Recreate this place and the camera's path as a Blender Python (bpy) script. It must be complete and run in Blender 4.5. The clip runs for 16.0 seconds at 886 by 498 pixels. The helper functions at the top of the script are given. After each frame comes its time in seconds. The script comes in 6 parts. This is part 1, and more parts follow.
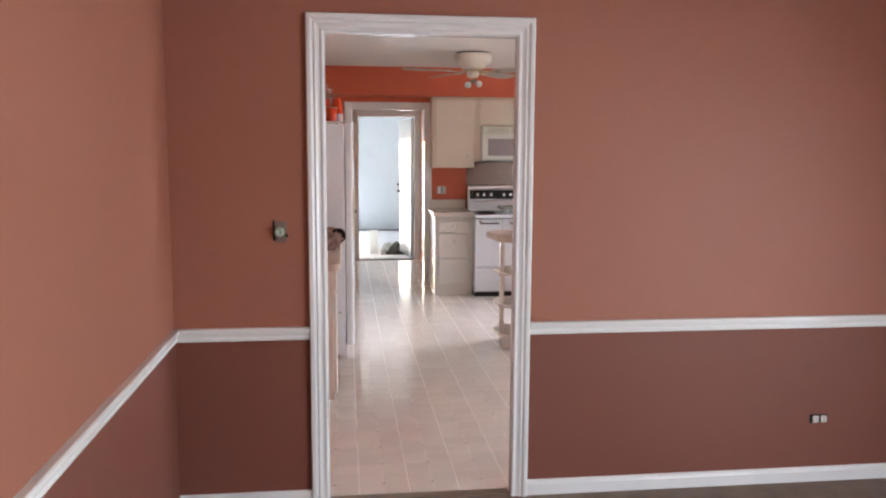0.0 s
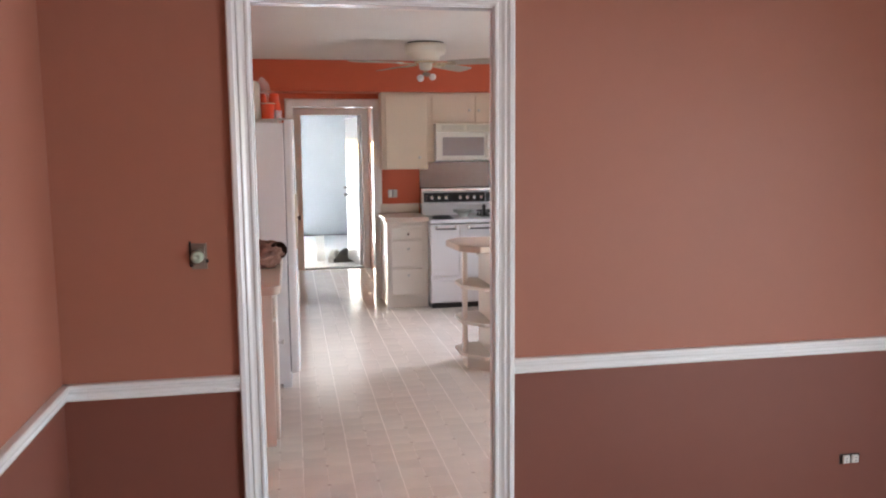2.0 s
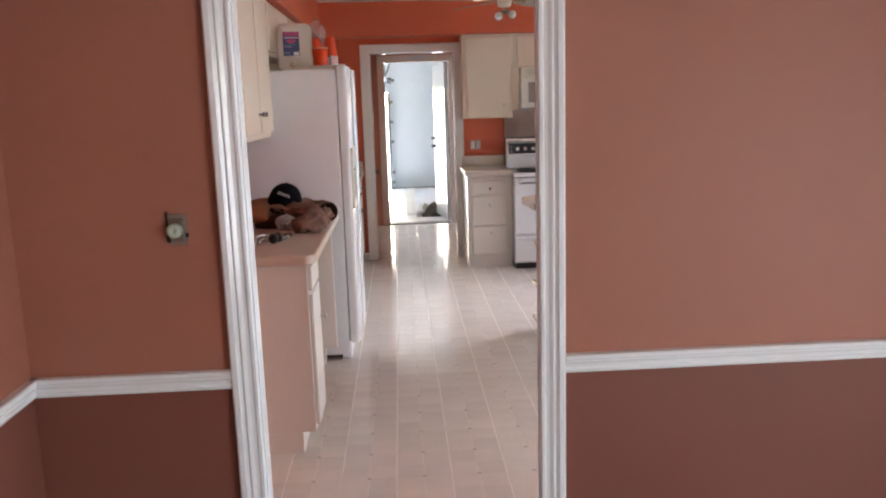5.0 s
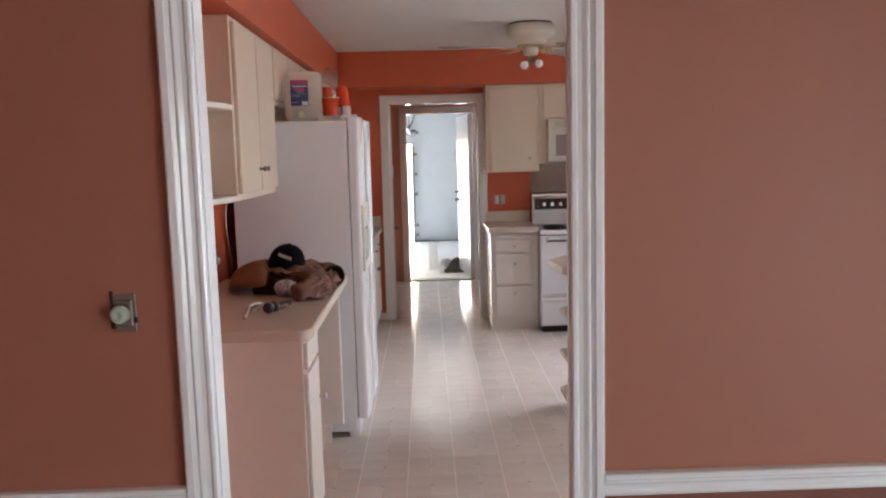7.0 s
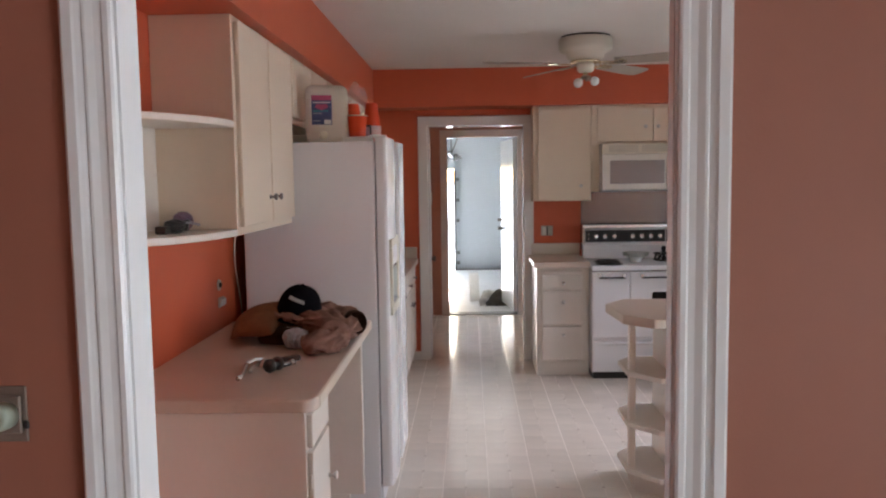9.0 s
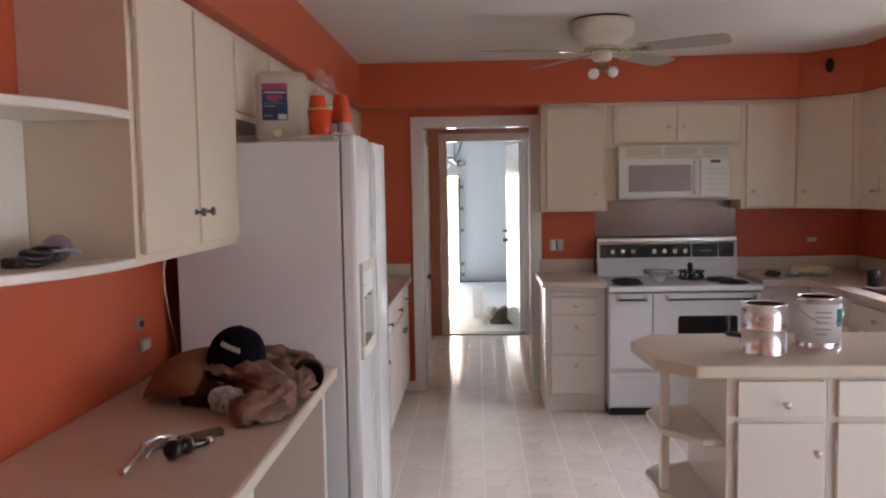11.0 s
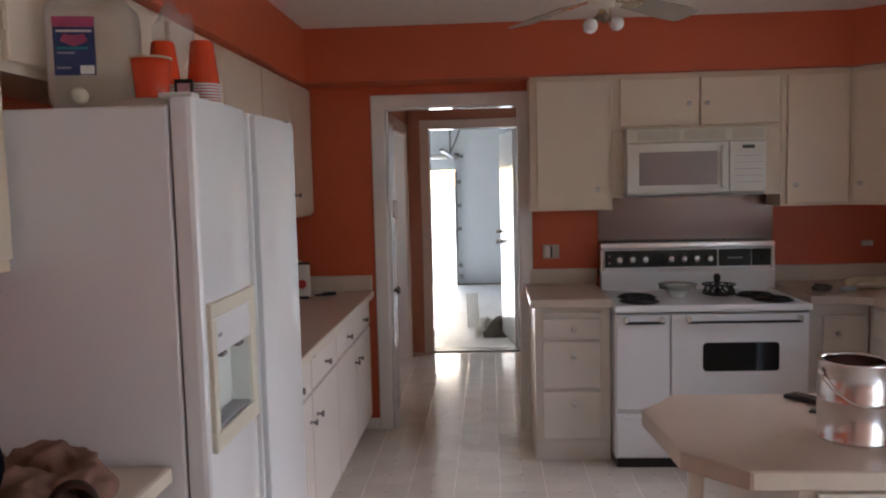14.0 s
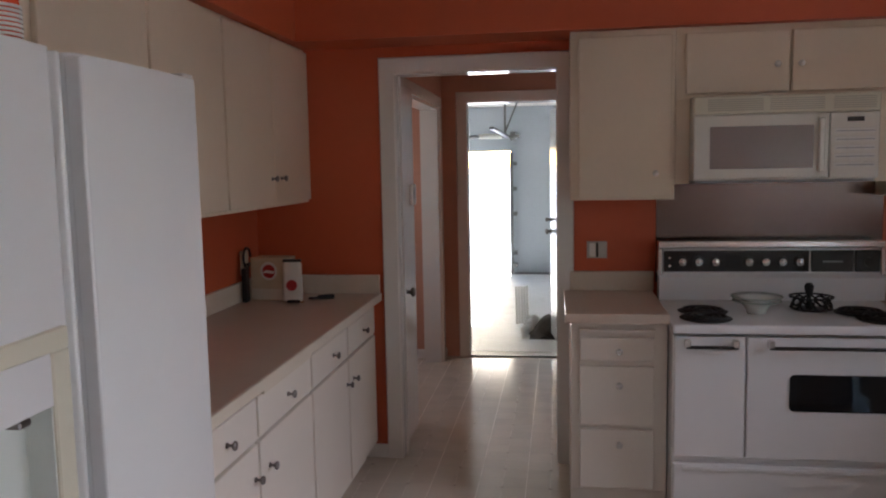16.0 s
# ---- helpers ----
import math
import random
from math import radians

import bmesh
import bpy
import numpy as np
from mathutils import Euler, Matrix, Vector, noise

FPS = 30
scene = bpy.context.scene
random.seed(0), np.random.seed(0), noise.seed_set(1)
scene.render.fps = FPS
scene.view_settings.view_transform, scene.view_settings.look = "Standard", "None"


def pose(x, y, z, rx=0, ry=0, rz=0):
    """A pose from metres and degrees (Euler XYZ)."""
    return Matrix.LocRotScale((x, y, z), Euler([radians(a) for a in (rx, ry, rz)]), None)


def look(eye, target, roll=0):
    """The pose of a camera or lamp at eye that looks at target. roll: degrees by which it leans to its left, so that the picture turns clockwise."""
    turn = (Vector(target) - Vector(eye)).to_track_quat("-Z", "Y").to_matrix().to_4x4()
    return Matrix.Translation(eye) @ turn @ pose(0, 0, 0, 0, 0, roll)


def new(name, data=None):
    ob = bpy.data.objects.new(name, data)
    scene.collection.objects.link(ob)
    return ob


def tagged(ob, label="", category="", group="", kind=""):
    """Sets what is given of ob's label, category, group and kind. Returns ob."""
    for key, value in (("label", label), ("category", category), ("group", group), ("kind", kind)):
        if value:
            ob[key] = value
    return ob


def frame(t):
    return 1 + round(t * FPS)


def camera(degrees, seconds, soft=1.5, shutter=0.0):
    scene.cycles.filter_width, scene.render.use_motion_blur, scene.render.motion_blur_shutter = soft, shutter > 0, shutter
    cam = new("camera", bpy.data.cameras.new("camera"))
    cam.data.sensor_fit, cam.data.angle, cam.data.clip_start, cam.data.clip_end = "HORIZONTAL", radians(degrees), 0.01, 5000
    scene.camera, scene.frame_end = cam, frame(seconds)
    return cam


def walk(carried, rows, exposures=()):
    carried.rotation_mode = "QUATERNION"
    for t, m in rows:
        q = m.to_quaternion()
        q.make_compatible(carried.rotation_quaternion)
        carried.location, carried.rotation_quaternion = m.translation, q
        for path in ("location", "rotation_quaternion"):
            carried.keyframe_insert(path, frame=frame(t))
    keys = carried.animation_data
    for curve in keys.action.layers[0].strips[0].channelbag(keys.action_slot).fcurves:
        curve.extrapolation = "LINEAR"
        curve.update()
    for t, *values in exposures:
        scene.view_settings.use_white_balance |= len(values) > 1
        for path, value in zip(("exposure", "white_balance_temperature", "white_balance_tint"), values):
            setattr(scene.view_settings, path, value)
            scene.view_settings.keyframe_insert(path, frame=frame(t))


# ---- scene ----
cam = camera(58.5, 16.0, soft=2.1)
PATH = [
    (0, (0.134, 0.548, 1.551), (0.378, 2.518, 1.306), 0.3),
    (0.5, (0.115, 0.735, 1.554), (0.434, 2.695, 1.319), 0.3),
    (1, (0.148, 0.903, 1.559), (0.438, 2.868, 1.325), 0.3),
    (1.5, (0.124, 1.07, 1.554), (0.462, 3.027, 1.32), 0.2),
    (2, (0.166, 1.218, 1.549), (0.54, 3.168, 1.304), -0.5),
    (2.5, (0.312, 1.338, 1.553), (0.54, 3.3, 1.238), -1.0),
    (3, (0.381, 1.422, 1.535), (0.601, 3.375, 1.163), -0.9),
    (3.5, (0.375, 1.547, 1.528), (0.567, 3.496, 1.122), -1.0),
    (4, (0.415, 1.618, 1.53), (0.576, 3.57, 1.127), -1.6),
    (6.5, (0.52, 2.002, 1.545), (0.561, 3.984, 1.276), -1.1),
    (7, (0.547, 2.157, 1.547), (0.584, 4.142, 1.309), -1.5),
    (7.5, (0.588, 2.317, 1.551), (0.561, 4.305, 1.342), -1.3),
    (8, (0.563, 2.453, 1.558), (0.496, 4.443, 1.377), -0.9),
    (10.3, (0.588, 3.229, 1.559), (0.524, 5.22, 1.391), -0.7),
    (10.5, (0.596, 3.308, 1.555), (0.545, 5.301, 1.393), -0.8),
    (11, (0.632, 3.527, 1.564), (0.543, 5.519, 1.408), -1.0),
    (11.5, (0.628, 3.73, 1.551), (0.507, 5.721, 1.405), -0.5),
    (12, (0.642, 3.934, 1.557), (0.514, 5.926, 1.43), -1.0),
    (12.5, (0.704, 4.115, 1.566), (0.56, 6.106, 1.448), -1.3),
    (13, (0.735, 4.273, 1.551), (0.584, 6.263, 1.424), -0.8),
    (13.5, (0.764, 4.448, 1.549), (0.656, 6.439, 1.4), -1.0),
    (14, (0.851, 4.644, 1.549), (0.732, 6.633, 1.383), -1.4),
    (14.5, (0.924, 4.831, 1.534), (0.741, 6.814, 1.357), -1.0),
    (15, (0.932, 5.046, 1.537), (0.735, 7.028, 1.353), -1.0),
    (15.5, (0.989, 5.294, 1.539), (0.765, 7.272, 1.339), -1.6),
    (16, (1.042, 5.528, 1.544), (0.75, 7.496, 1.335), -1.1),
]
EXPOSURES = [(0, 3.5), (4, 3.44), (6.5, 3.19), (8, 2.98), (10.5, 2.86), (12, 2.74), (13.5, 2.53), (15, 2.24), (16, 2.17)]
walk(cam, [(t, look(eye, target, roll)) for t, eye, target, roll in PATH], EXPOSURES)

# ---- world, sun, windows, exposure ----
world = bpy.data.worlds.new("world")
scene.world = world
world.use_nodes = True
wn = world.node_tree
sky = wn.nodes.new("ShaderNodeTexSky")
sky.sky_type, sky.sun_disc = "NISHITA", False
sky.sun_elevation, sky.sun_rotation = radians(24), radians(0)
wn.links.new(sky.outputs[0], wn.nodes["Background"].inputs[0])
wn.nodes["Background"].inputs[1].default_value = 0.13
sun = new("sun", bpy.data.lights.new("sun", "SUN"))
sun.data.energy, sun.data.angle, sun.data.color = 5.0, radians(0.5), (0.97, 0.985, 1.0)
sun.matrix_world = look((0, 34, 14.6), (0, 24, 10))


def window_light(name, eye, target, w, h, watts, colour, spread=180):
    """An area lamp that stands in for daylight through a window's opening."""
    ob = new(name, bpy.data.lights.new(name, "AREA"))
    ob.data.shape, ob.data.size, ob.data.size_y = "RECTANGLE", w, h
    ob.data.energy, ob.data.color, ob.data.spread = watts, colour, radians(spread)
    ob.matrix_world = look(eye, target)
    return ob


# added fill lamp that brightens hall and side room; no source known there
window_light("side_room_fill_light", (-1.26, 10.8, 1.45), (1.0, 10.8, 1.0), 0.9, 1.1, 0.55, (1.0, 0.97, 0.92))
# each window gives the sky's cool light downwards and the lawn's warm light upwards
LAWN = (1.18, 0.94, 0.54)
window_light("dining_window_sky_light", (3.05, 1.3, 1.08), (0, 1.5, -1.2), 1.7, 1.8, 5.2, (0.91, 0.97, 1.07))
window_light("dining_window_ground_light", (3.04, 1.3, 1.08), (0, 1.7, 2.0), 1.7, 1.8, 1.05, LAWN)
window_light("patio_door_sky_light", (3.30, 4.9, 1.08), (0, 5.1, -1.6), 1.6, 1.8, 1.18, (1.0, 0.945, 1.07), 120)
window_light("patio_door_ground_light", (3.29, 4.9, 1.08), (0, 5.0, 1.8), 1.6, 1.8, 0.16, LAWN, 150)
window_light("sink_window_sky_light", (3.24, 7.8, 1.62), (0, 7.4, -0.55), 1.1, 0.9, 1.45, (0.96, 0.945, 1.12), 76)
window_light("sink_window_ground_light", (3.23, 7.8, 1.62), (0, 7.8, 2.4), 1.1, 0.9, 0.12, LAWN, 150)

# ---- materials ----


def material(name, colour, rough=0.5, metal=0.0, var=0.08, scale=6.0, bump=0.0, bscale=80.0, coat=0.0, spread=0.0, stain=None, spec=0.5):
    """A procedural surface: two scales of colour variation, grain relief, a little uneven gloss."""
    m = bpy.data.materials.new(name)
    m.use_nodes = True
    nt = m.node_tree
    b = nt.nodes["Principled BSDF"]
    b.inputs["Metallic"].default_value = metal
    b.inputs["Coat Weight"].default_value = coat
    b.inputs["Specular IOR Level"].default_value = spec
    tc = nt.nodes.new("ShaderNodeTexCoord")
    n1 = nt.nodes.new("ShaderNodeTexNoise")
    n1.inputs["Scale"].default_value, n1.inputs["Detail"].default_value = scale, 3
    n2 = nt.nodes.new("ShaderNodeTexNoise")
    n2.inputs["Scale"].default_value, n2.inputs["Detail"].default_value = scale * 14, 4
    for n in (n1, n2):
        nt.links.new(tc.outputs["Object"], n.inputs["Vector"])
    add = nt.nodes.new("ShaderNodeMath")
    add.operation = "MULTIPLY_ADD"
    nt.links.new(n2.outputs[0], add.inputs[0])
    add.inputs[1].default_value = 0.5
    nt.links.new(n1.outputs[0], add.inputs[2])
    rng = nt.nodes.new("ShaderNodeMapRange")
    rng.inputs[1].default_value, rng.inputs[2].default_value = 0.45, 1.05
    rng.inputs[3].default_value, rng.inputs[4].default_value = 1 - var, 1 + var
    nt.links.new(add.outputs[0], rng.inputs[0])
    last = rng.outputs[0]
    if spread:
        info = nt.nodes.new("ShaderNodeObjectInfo")
        geo = nt.nodes.new("ShaderNodeNewGeometry")
        s = nt.nodes.new("ShaderNodeMath")
        s.operation = "ADD"
        nt.links.new(info.outputs["Random"], s.inputs[0])
        nt.links.new(geo.outputs["Random Per Island"], s.inputs[1])
        fr = nt.nodes.new("ShaderNodeMath")
        fr.operation = "FRACT"
        nt.links.new(s.outputs[0], fr.inputs[0])
        r2 = nt.nodes.new("ShaderNodeMapRange")
        r2.inputs[3].default_value, r2.inputs[4].default_value = 1 - spread, 1 + spread
        nt.links.new(fr.outputs[0], r2.inputs[0])
        mu = nt.nodes.new("ShaderNodeMath")
        mu.operation = "MULTIPLY"
        nt.links.new(last, mu.inputs[0])
        nt.links.new(r2.outputs[0], mu.inputs[1])
        last = mu.outputs[0]
    vm = nt.nodes.new("ShaderNodeVectorMath")
    vm.operation = "SCALE"
    vm.inputs[0].default_value = colour
    nt.links.new(last, vm.inputs["Scale"])
    out = vm.outputs[0]
    if stain:
        n3 = nt.nodes.new("ShaderNodeTexNoise")
        n3.inputs["Scale"].default_value, n3.inputs["Detail"].default_value = scale * 2.7, 5
        nt.links.new(tc.outputs["Object"], n3.inputs["Vector"])
        r3 = nt.nodes.new("ShaderNodeMapRange")
        r3.inputs[1].default_value, r3.inputs[2].default_value = 0.58, 0.72
        r3.inputs[4].default_value = 0.6
        nt.links.new(n3.outputs[0], r3.inputs[0])
        mx = nt.nodes.new("ShaderNodeMix")
        mx.data_type = "RGBA"
        nt.links.new(r3.outputs[0], mx.inputs[0])
        nt.links.new(out, mx.inputs[6])
        mx.inputs[7].default_value = (*stain, 1)
        out = mx.outputs[2]
    nt.links.new(out, b.inputs["Base Color"])
    rr = nt.nodes.new("ShaderNodeMapRange")
    rr.inputs[1].default_value, rr.inputs[2].default_value = 0.3, 0.7
    rr.inputs[3].default_value, rr.inputs[4].default_value = max(0.02, rough * 0.96), min(1, rough * 1.04)
    nt.links.new(n1.outputs[0], rr.inputs[0])
    nt.links.new(rr.outputs[0], b.inputs["Roughness"])
    if bump:
        n4 = nt.nodes.new("ShaderNodeTexNoise")
        n4.inputs["Scale"].default_value, n4.inputs["Detail"].default_value = bscale, 3
        nt.links.new(tc.outputs["Object"], n4.inputs["Vector"])
        bp = nt.nodes.new("ShaderNodeBump")
        bp.inputs["Strength"].default_value, bp.inputs["Distance"].default_value = bump, 0.002
        nt.links.new(n4.outputs[0], bp.inputs["Height"])
        nt.links.new(bp.outputs[0], b.inputs["Normal"])
    return m


def glass(name, colour, rough, alpha=0.0):
    m = bpy.data.materials.new(name)
    m.use_nodes = True
    b = m.node_tree.nodes["Principled BSDF"]
    b.inputs["Base Color"].default_value = (*colour, 1)
    b.inputs["Roughness"].default_value = rough
    b.inputs["Transmission Weight"].default_value = 1.0 - alpha
    b.inputs["IOR"].default_value = 1.3
    return m


M_UP = material("upper_wall_paint", (0.37, 0.145, 0.095), 0.58, var=0.03, scale=1.2, bump=0.12, bscale=160)
M_LOW = material("lower_wall_paint", (0.215, 0.071, 0.048), 0.58, var=0.03, scale=1.2, bump=0.12, bscale=160)
M_ORANGE = material("orange_wall_paint", (0.58, 0.112, 0.044), 0.45, var=0.04, scale=1.5, bump=0.12, bscale=160)
# made-up pink for an unseen wall, chosen for the light it bounces
M_PLAIN = material("bounce_tint_wall_paint", (0.60, 0.36, 0.28), 0.5, var=0.04, scale=1.5, bump=0.12, bscale=160)
M_TAN = material("hall_wall_paint", (0.61, 0.315, 0.22), 0.5, var=0.04, scale=1.5, bump=0.12, bscale=160)
M_TRIM = material("gloss_white_trim", (0.84, 0.85, 0.86), 0.15, var=0.02, scale=3, bump=0.05, bscale=60)
M_JAMB = material("glossy_jamb_enamel", (0.83, 0.81, 0.78), 0.06, var=0.02, scale=3, bump=0.02, bscale=30)
M_TRIMW = material("warm_white_trim", (0.83, 0.80, 0.75), 0.2, var=0.02, scale=3, bump=0.05, bscale=60)
M_CAB = material("cream_cabinet_paint", (0.76, 0.640, 0.495), 0.34, var=0.03, scale=3, bump=0.08, bscale=70)
M_CABW = material("white_cabinet_paint", (0.76, 0.70, 0.62), 0.34, var=0.03, scale=3, bump=0.08, bscale=70)
M_CEIL = material("ceiling_paint", (0.74, 0.70, 0.64), 0.8, var=0.03, scale=2, bump=0.5, bscale=120)
M_LAM = material("beige_laminate", (0.60, 0.49, 0.40), 0.30, var=0.06, scale=5, bump=0.04, bscale=200)
M_LAMW = material("cream_laminate", (0.68, 0.60, 0.49), 0.30, var=0.06, scale=5, bump=0.04, bscale=200)
M_TILE = material("vinyl_tile", (0.70, 0.64, 0.555), 0.12, var=0.06, scale=7, bump=0.03, bscale=40, spread=0.05)
M_GROUT = material("vinyl_seam", (0.81, 0.75, 0.665), 0.28, var=0.08, scale=9)
M_INLAY = material("vinyl_inlay", (0.52, 0.45, 0.375), 0.25, var=0.08, scale=9)
M_CARPET = material("brown_carpet", (0.24, 0.185, 0.15), 0.95, var=0.25, scale=9, bump=1.0, bscale=350)
M_ENAMEL = material("white_enamel", (0.80, 0.80, 0.80), 0.16, var=0.015, scale=3)
M_DOORW = material("glossy_white_appliance_door", (0.78, 0.78, 0.77), 0.09, var=0.015, scale=3, bump=0.015, bscale=420)
M_FRIDGE = material("white_appliance", (0.76, 0.75, 0.75), 0.30, var=0.015, scale=3, bump=0.06, bscale=420)
M_MWAVE = material("off_white_plastic", (0.72, 0.69, 0.62), 0.3, var=0.02, scale=4)
M_BISQUE = material("bisque_plastic", (0.70, 0.66, 0.53), 0.35, var=0.02, scale=4)
M_RECESS = material("pale_grey_green_plastic", (0.70, 0.73, 0.68), 0.35, var=0.02, scale=4)
# darker copy of the bisque, with the vent's shade in its colour
M_VENT = material("shaded_bisque", (0.50, 0.47, 0.38), 0.5, var=0.03, scale=6)
M_GREY = material("grey_plastic", (0.33, 0.33, 0.35), 0.4, var=0.04, scale=6)
M_BLACK = material("black_plastic", (0.014, 0.013, 0.013), 0.35, var=0.2, scale=8)
M_IRON = material("black_iron", (0.010, 0.010, 0.010), 0.6, var=0.3, scale=20)
M_GLASSBLK = material("dark_oven_glass", (0.008, 0.008, 0.009), 0.06, var=0.1, scale=5)
M_CHROME = material("chrome", (0.70, 0.69, 0.68), 0.20, metal=1.0, var=0.03, scale=8)
M_DIAL = material("dark_chrome", (0.74, 0.74, 0.75), 0.12, metal=1.0, var=0.05, scale=8)
M_NICKEL = material("satin_nickel", (0.62, 0.60, 0.57), 0.28, metal=1.0, var=0.05, scale=10)
M_DULL = material("dull_bronze_strip", (0.30, 0.24, 0.19), 0.45, metal=0.7, var=0.1, scale=10)
M_MESH = material("mauve_grey_window", (0.30, 0.25, 0.24), 0.25, var=0.05, scale=6)
M_DKNOB = material("dark_pewter", (0.22, 0.20, 0.19), 0.3, metal=1.0, var=0.1, scale=10)
M_STEEL = material("brushed_steel", (0.125, 0.098, 0.085), 0.20, metal=1.0, var=0.10, scale=5)
M_STEEL.node_tree.nodes["Principled BSDF"].inputs["Anisotropic"].default_value = 0.85
M_STEEL.node_tree.nodes["Principled BSDF"].inputs["Anisotropic Rotation"].default_value = 0.0
M_TIN = material("bright_tin", (0.78, 0.77, 0.76), 0.20, metal=1.0, var=0.03, scale=3)
M_TIN.node_tree.nodes["Principled BSDF"].inputs["Anisotropic"].default_value = 0.8
M_PAINTIN = material("dark_red_brown_paint", (0.10, 0.03, 0.02), 0.2, var=0.2, scale=9)
M_PAPER = material("white_label_paper", (0.74, 0.72, 0.68), 0.6, var=0.04, scale=9)
M_TEAL = material("teal_ink", (0.02, 0.27, 0.27), 0.5, var=0.1, scale=9)
M_BLUE = material("dark_blue_ink", (0.035, 0.05, 0.14), 0.4, var=0.25, scale=30)
M_PINK = material("magenta_ink", (0.42, 0.07, 0.15), 0.4, var=0.2, scale=30)
M_PALEPINK = material("pale_pink_print", (0.48, 0.26, 0.26), 0.5, var=0.35, scale=60)
M_RED = material("red_orange_plastic", (0.72, 0.07, 0.02), 0.22, var=0.05, scale=9)
M_REDINK = material("red_ink", (0.50, 0.03, 0.03), 0.5, var=0.1, scale=9)
M_KRAFT = material("kraft_card", (0.62, 0.50, 0.34), 0.75, var=0.08, scale=14)
M_FOIL = material("cream_foil_bag", (0.74, 0.70, 0.62), 0.35, var=0.08, scale=14, bump=0.3, bscale=60)
M_FAN = material("cream_fan_enamel", (0.70, 0.65, 0.54), 0.5, var=0.03, scale=6)
# the blades' shaded undersides are put into this darker base colour
M_BLADE = material("shaded_fan_blade", (0.38, 0.33, 0.27), 0.45, var=0.05, scale=6)
M_PALEBRASS = material("pale_polished_brass", (0.70, 0.60, 0.42), 0.16, metal=1.0, var=0.06, scale=9)
M_BRASS = material("polished_brass", (0.72, 0.50, 0.22), 0.18, metal=1.0, var=0.06, scale=9)
M_BULB = material("frosted_bulb", (0.82, 0.82, 0.80), 0.15, var=0.02, scale=6)
M_CANVAS = material("brown_canvas", (0.26, 0.125, 0.065), 0.85, var=0.25, scale=14, bump=0.8, bscale=420, spec=0.1)
M_CANVAS2 = material("faded_brown_canvas", (0.245, 0.138, 0.106), 0.88, var=0.3, scale=18, bump=0.8, bscale=420, spec=0.1)
M_LINING = material("dark_brown_lining", (0.05, 0.028, 0.02), 0.9, var=0.3, scale=18, bump=0.6, bscale=300, spec=0.1)
M_CLOTHG = material("grey_blue_cloth", (0.47, 0.49, 0.53), 0.85, var=0.3, scale=22, bump=0.6, bscale=300, spec=0.1)
M_CAP = material("black_cap_cotton", (0.006, 0.006, 0.009), 0.9, var=0.3, scale=20, bump=0.6, bscale=400, spec=0.1)
M_THREAD = material("cream_thread", (0.50, 0.47, 0.42), 0.8, var=0.1, scale=40)
M_DWOOD = material("dark_wood", (0.07, 0.035, 0.022), 0.4, var=0.3, scale=14)
M_GARAGE = material("garage_wall_paint", (0.54, 0.585, 0.63), 0.6, var=0.04, scale=1.5, bump=0.1, bscale=60)
M_CONC = material("garage_concrete", (0.78, 0.78, 0.79), 0.5, var=0.10, scale=2, bump=0.3, bscale=50, stain=(0.62, 0.62, 0.62))
M_DRIVE = material("pale_driveway", (0.75, 0.76, 0.78), 0.85, var=0.1, scale=0.6, bump=0.3, bscale=30)
M_GALV = material("dark_galvanised", (0.20, 0.20, 0.20), 0.45, metal=0.8, var=0.2, scale=12)
M_BAG = material("dark_olive_bag", (0.085, 0.072, 0.06), 0.8, var=0.3, scale=16, bump=0.6, bscale=200)
M_JUG = glass("milky_plastic", (0.86, 0.84, 0.78), 0.5, alpha=0.15)
M_FILM = material("clear_film", (0.80, 0.80, 0.78), 0.28, var=0.03, scale=9)
M_FILM.node_tree.nodes["Principled BSDF"].inputs["Alpha"].default_value = 0.2
M_PANE = glass("window_glass", (1, 1, 1), 0.0)
M_LILAC = glass("lilac_plastic", (0.55, 0.40, 0.58), 0.25, alpha=0.3)
M_CERAMIC = material("glazed_ceramic", (0.74, 0.76, 0.72), 0.12, var=0.05, scale=12)
M_GREEN = material("green_glaze", (0.35, 0.42, 0.36), 0.2, var=0.2, scale=40)

# ---- mesh helpers ----


def box(bm, x0, x1, y0, y1, z0, z1, bevel=0.0, seg=1):
    """Adds one box, with its edges rounded if bevel is set."""
    t = bmesh.new()
    bmesh.ops.create_cube(t, size=1, matrix=Matrix.LocRotScale(((x0 + x1) / 2, (y0 + y1) / 2, (z0 + z1) / 2), None, (abs(x1 - x0), abs(y1 - y0), abs(z1 - z0))))
    if bevel:
        bmesh.ops.bevel(t, geom=t.edges[:], offset=bevel, segments=seg, affect="EDGES", profile=0.5)
    join(bm, t)
    return bm


def join(bm, t, m=None):
    """Adds mesh t to bm, moved by m, and frees t."""
    if m is not None:
        bmesh.ops.transform(t, matrix=m, verts=t.verts)
    tmp = bpy.data.meshes.new("tmp")
    t.to_mesh(tmp)
    t.free()
    bm.from_mesh(tmp)
    bpy.data.meshes.remove(tmp)
    return bm


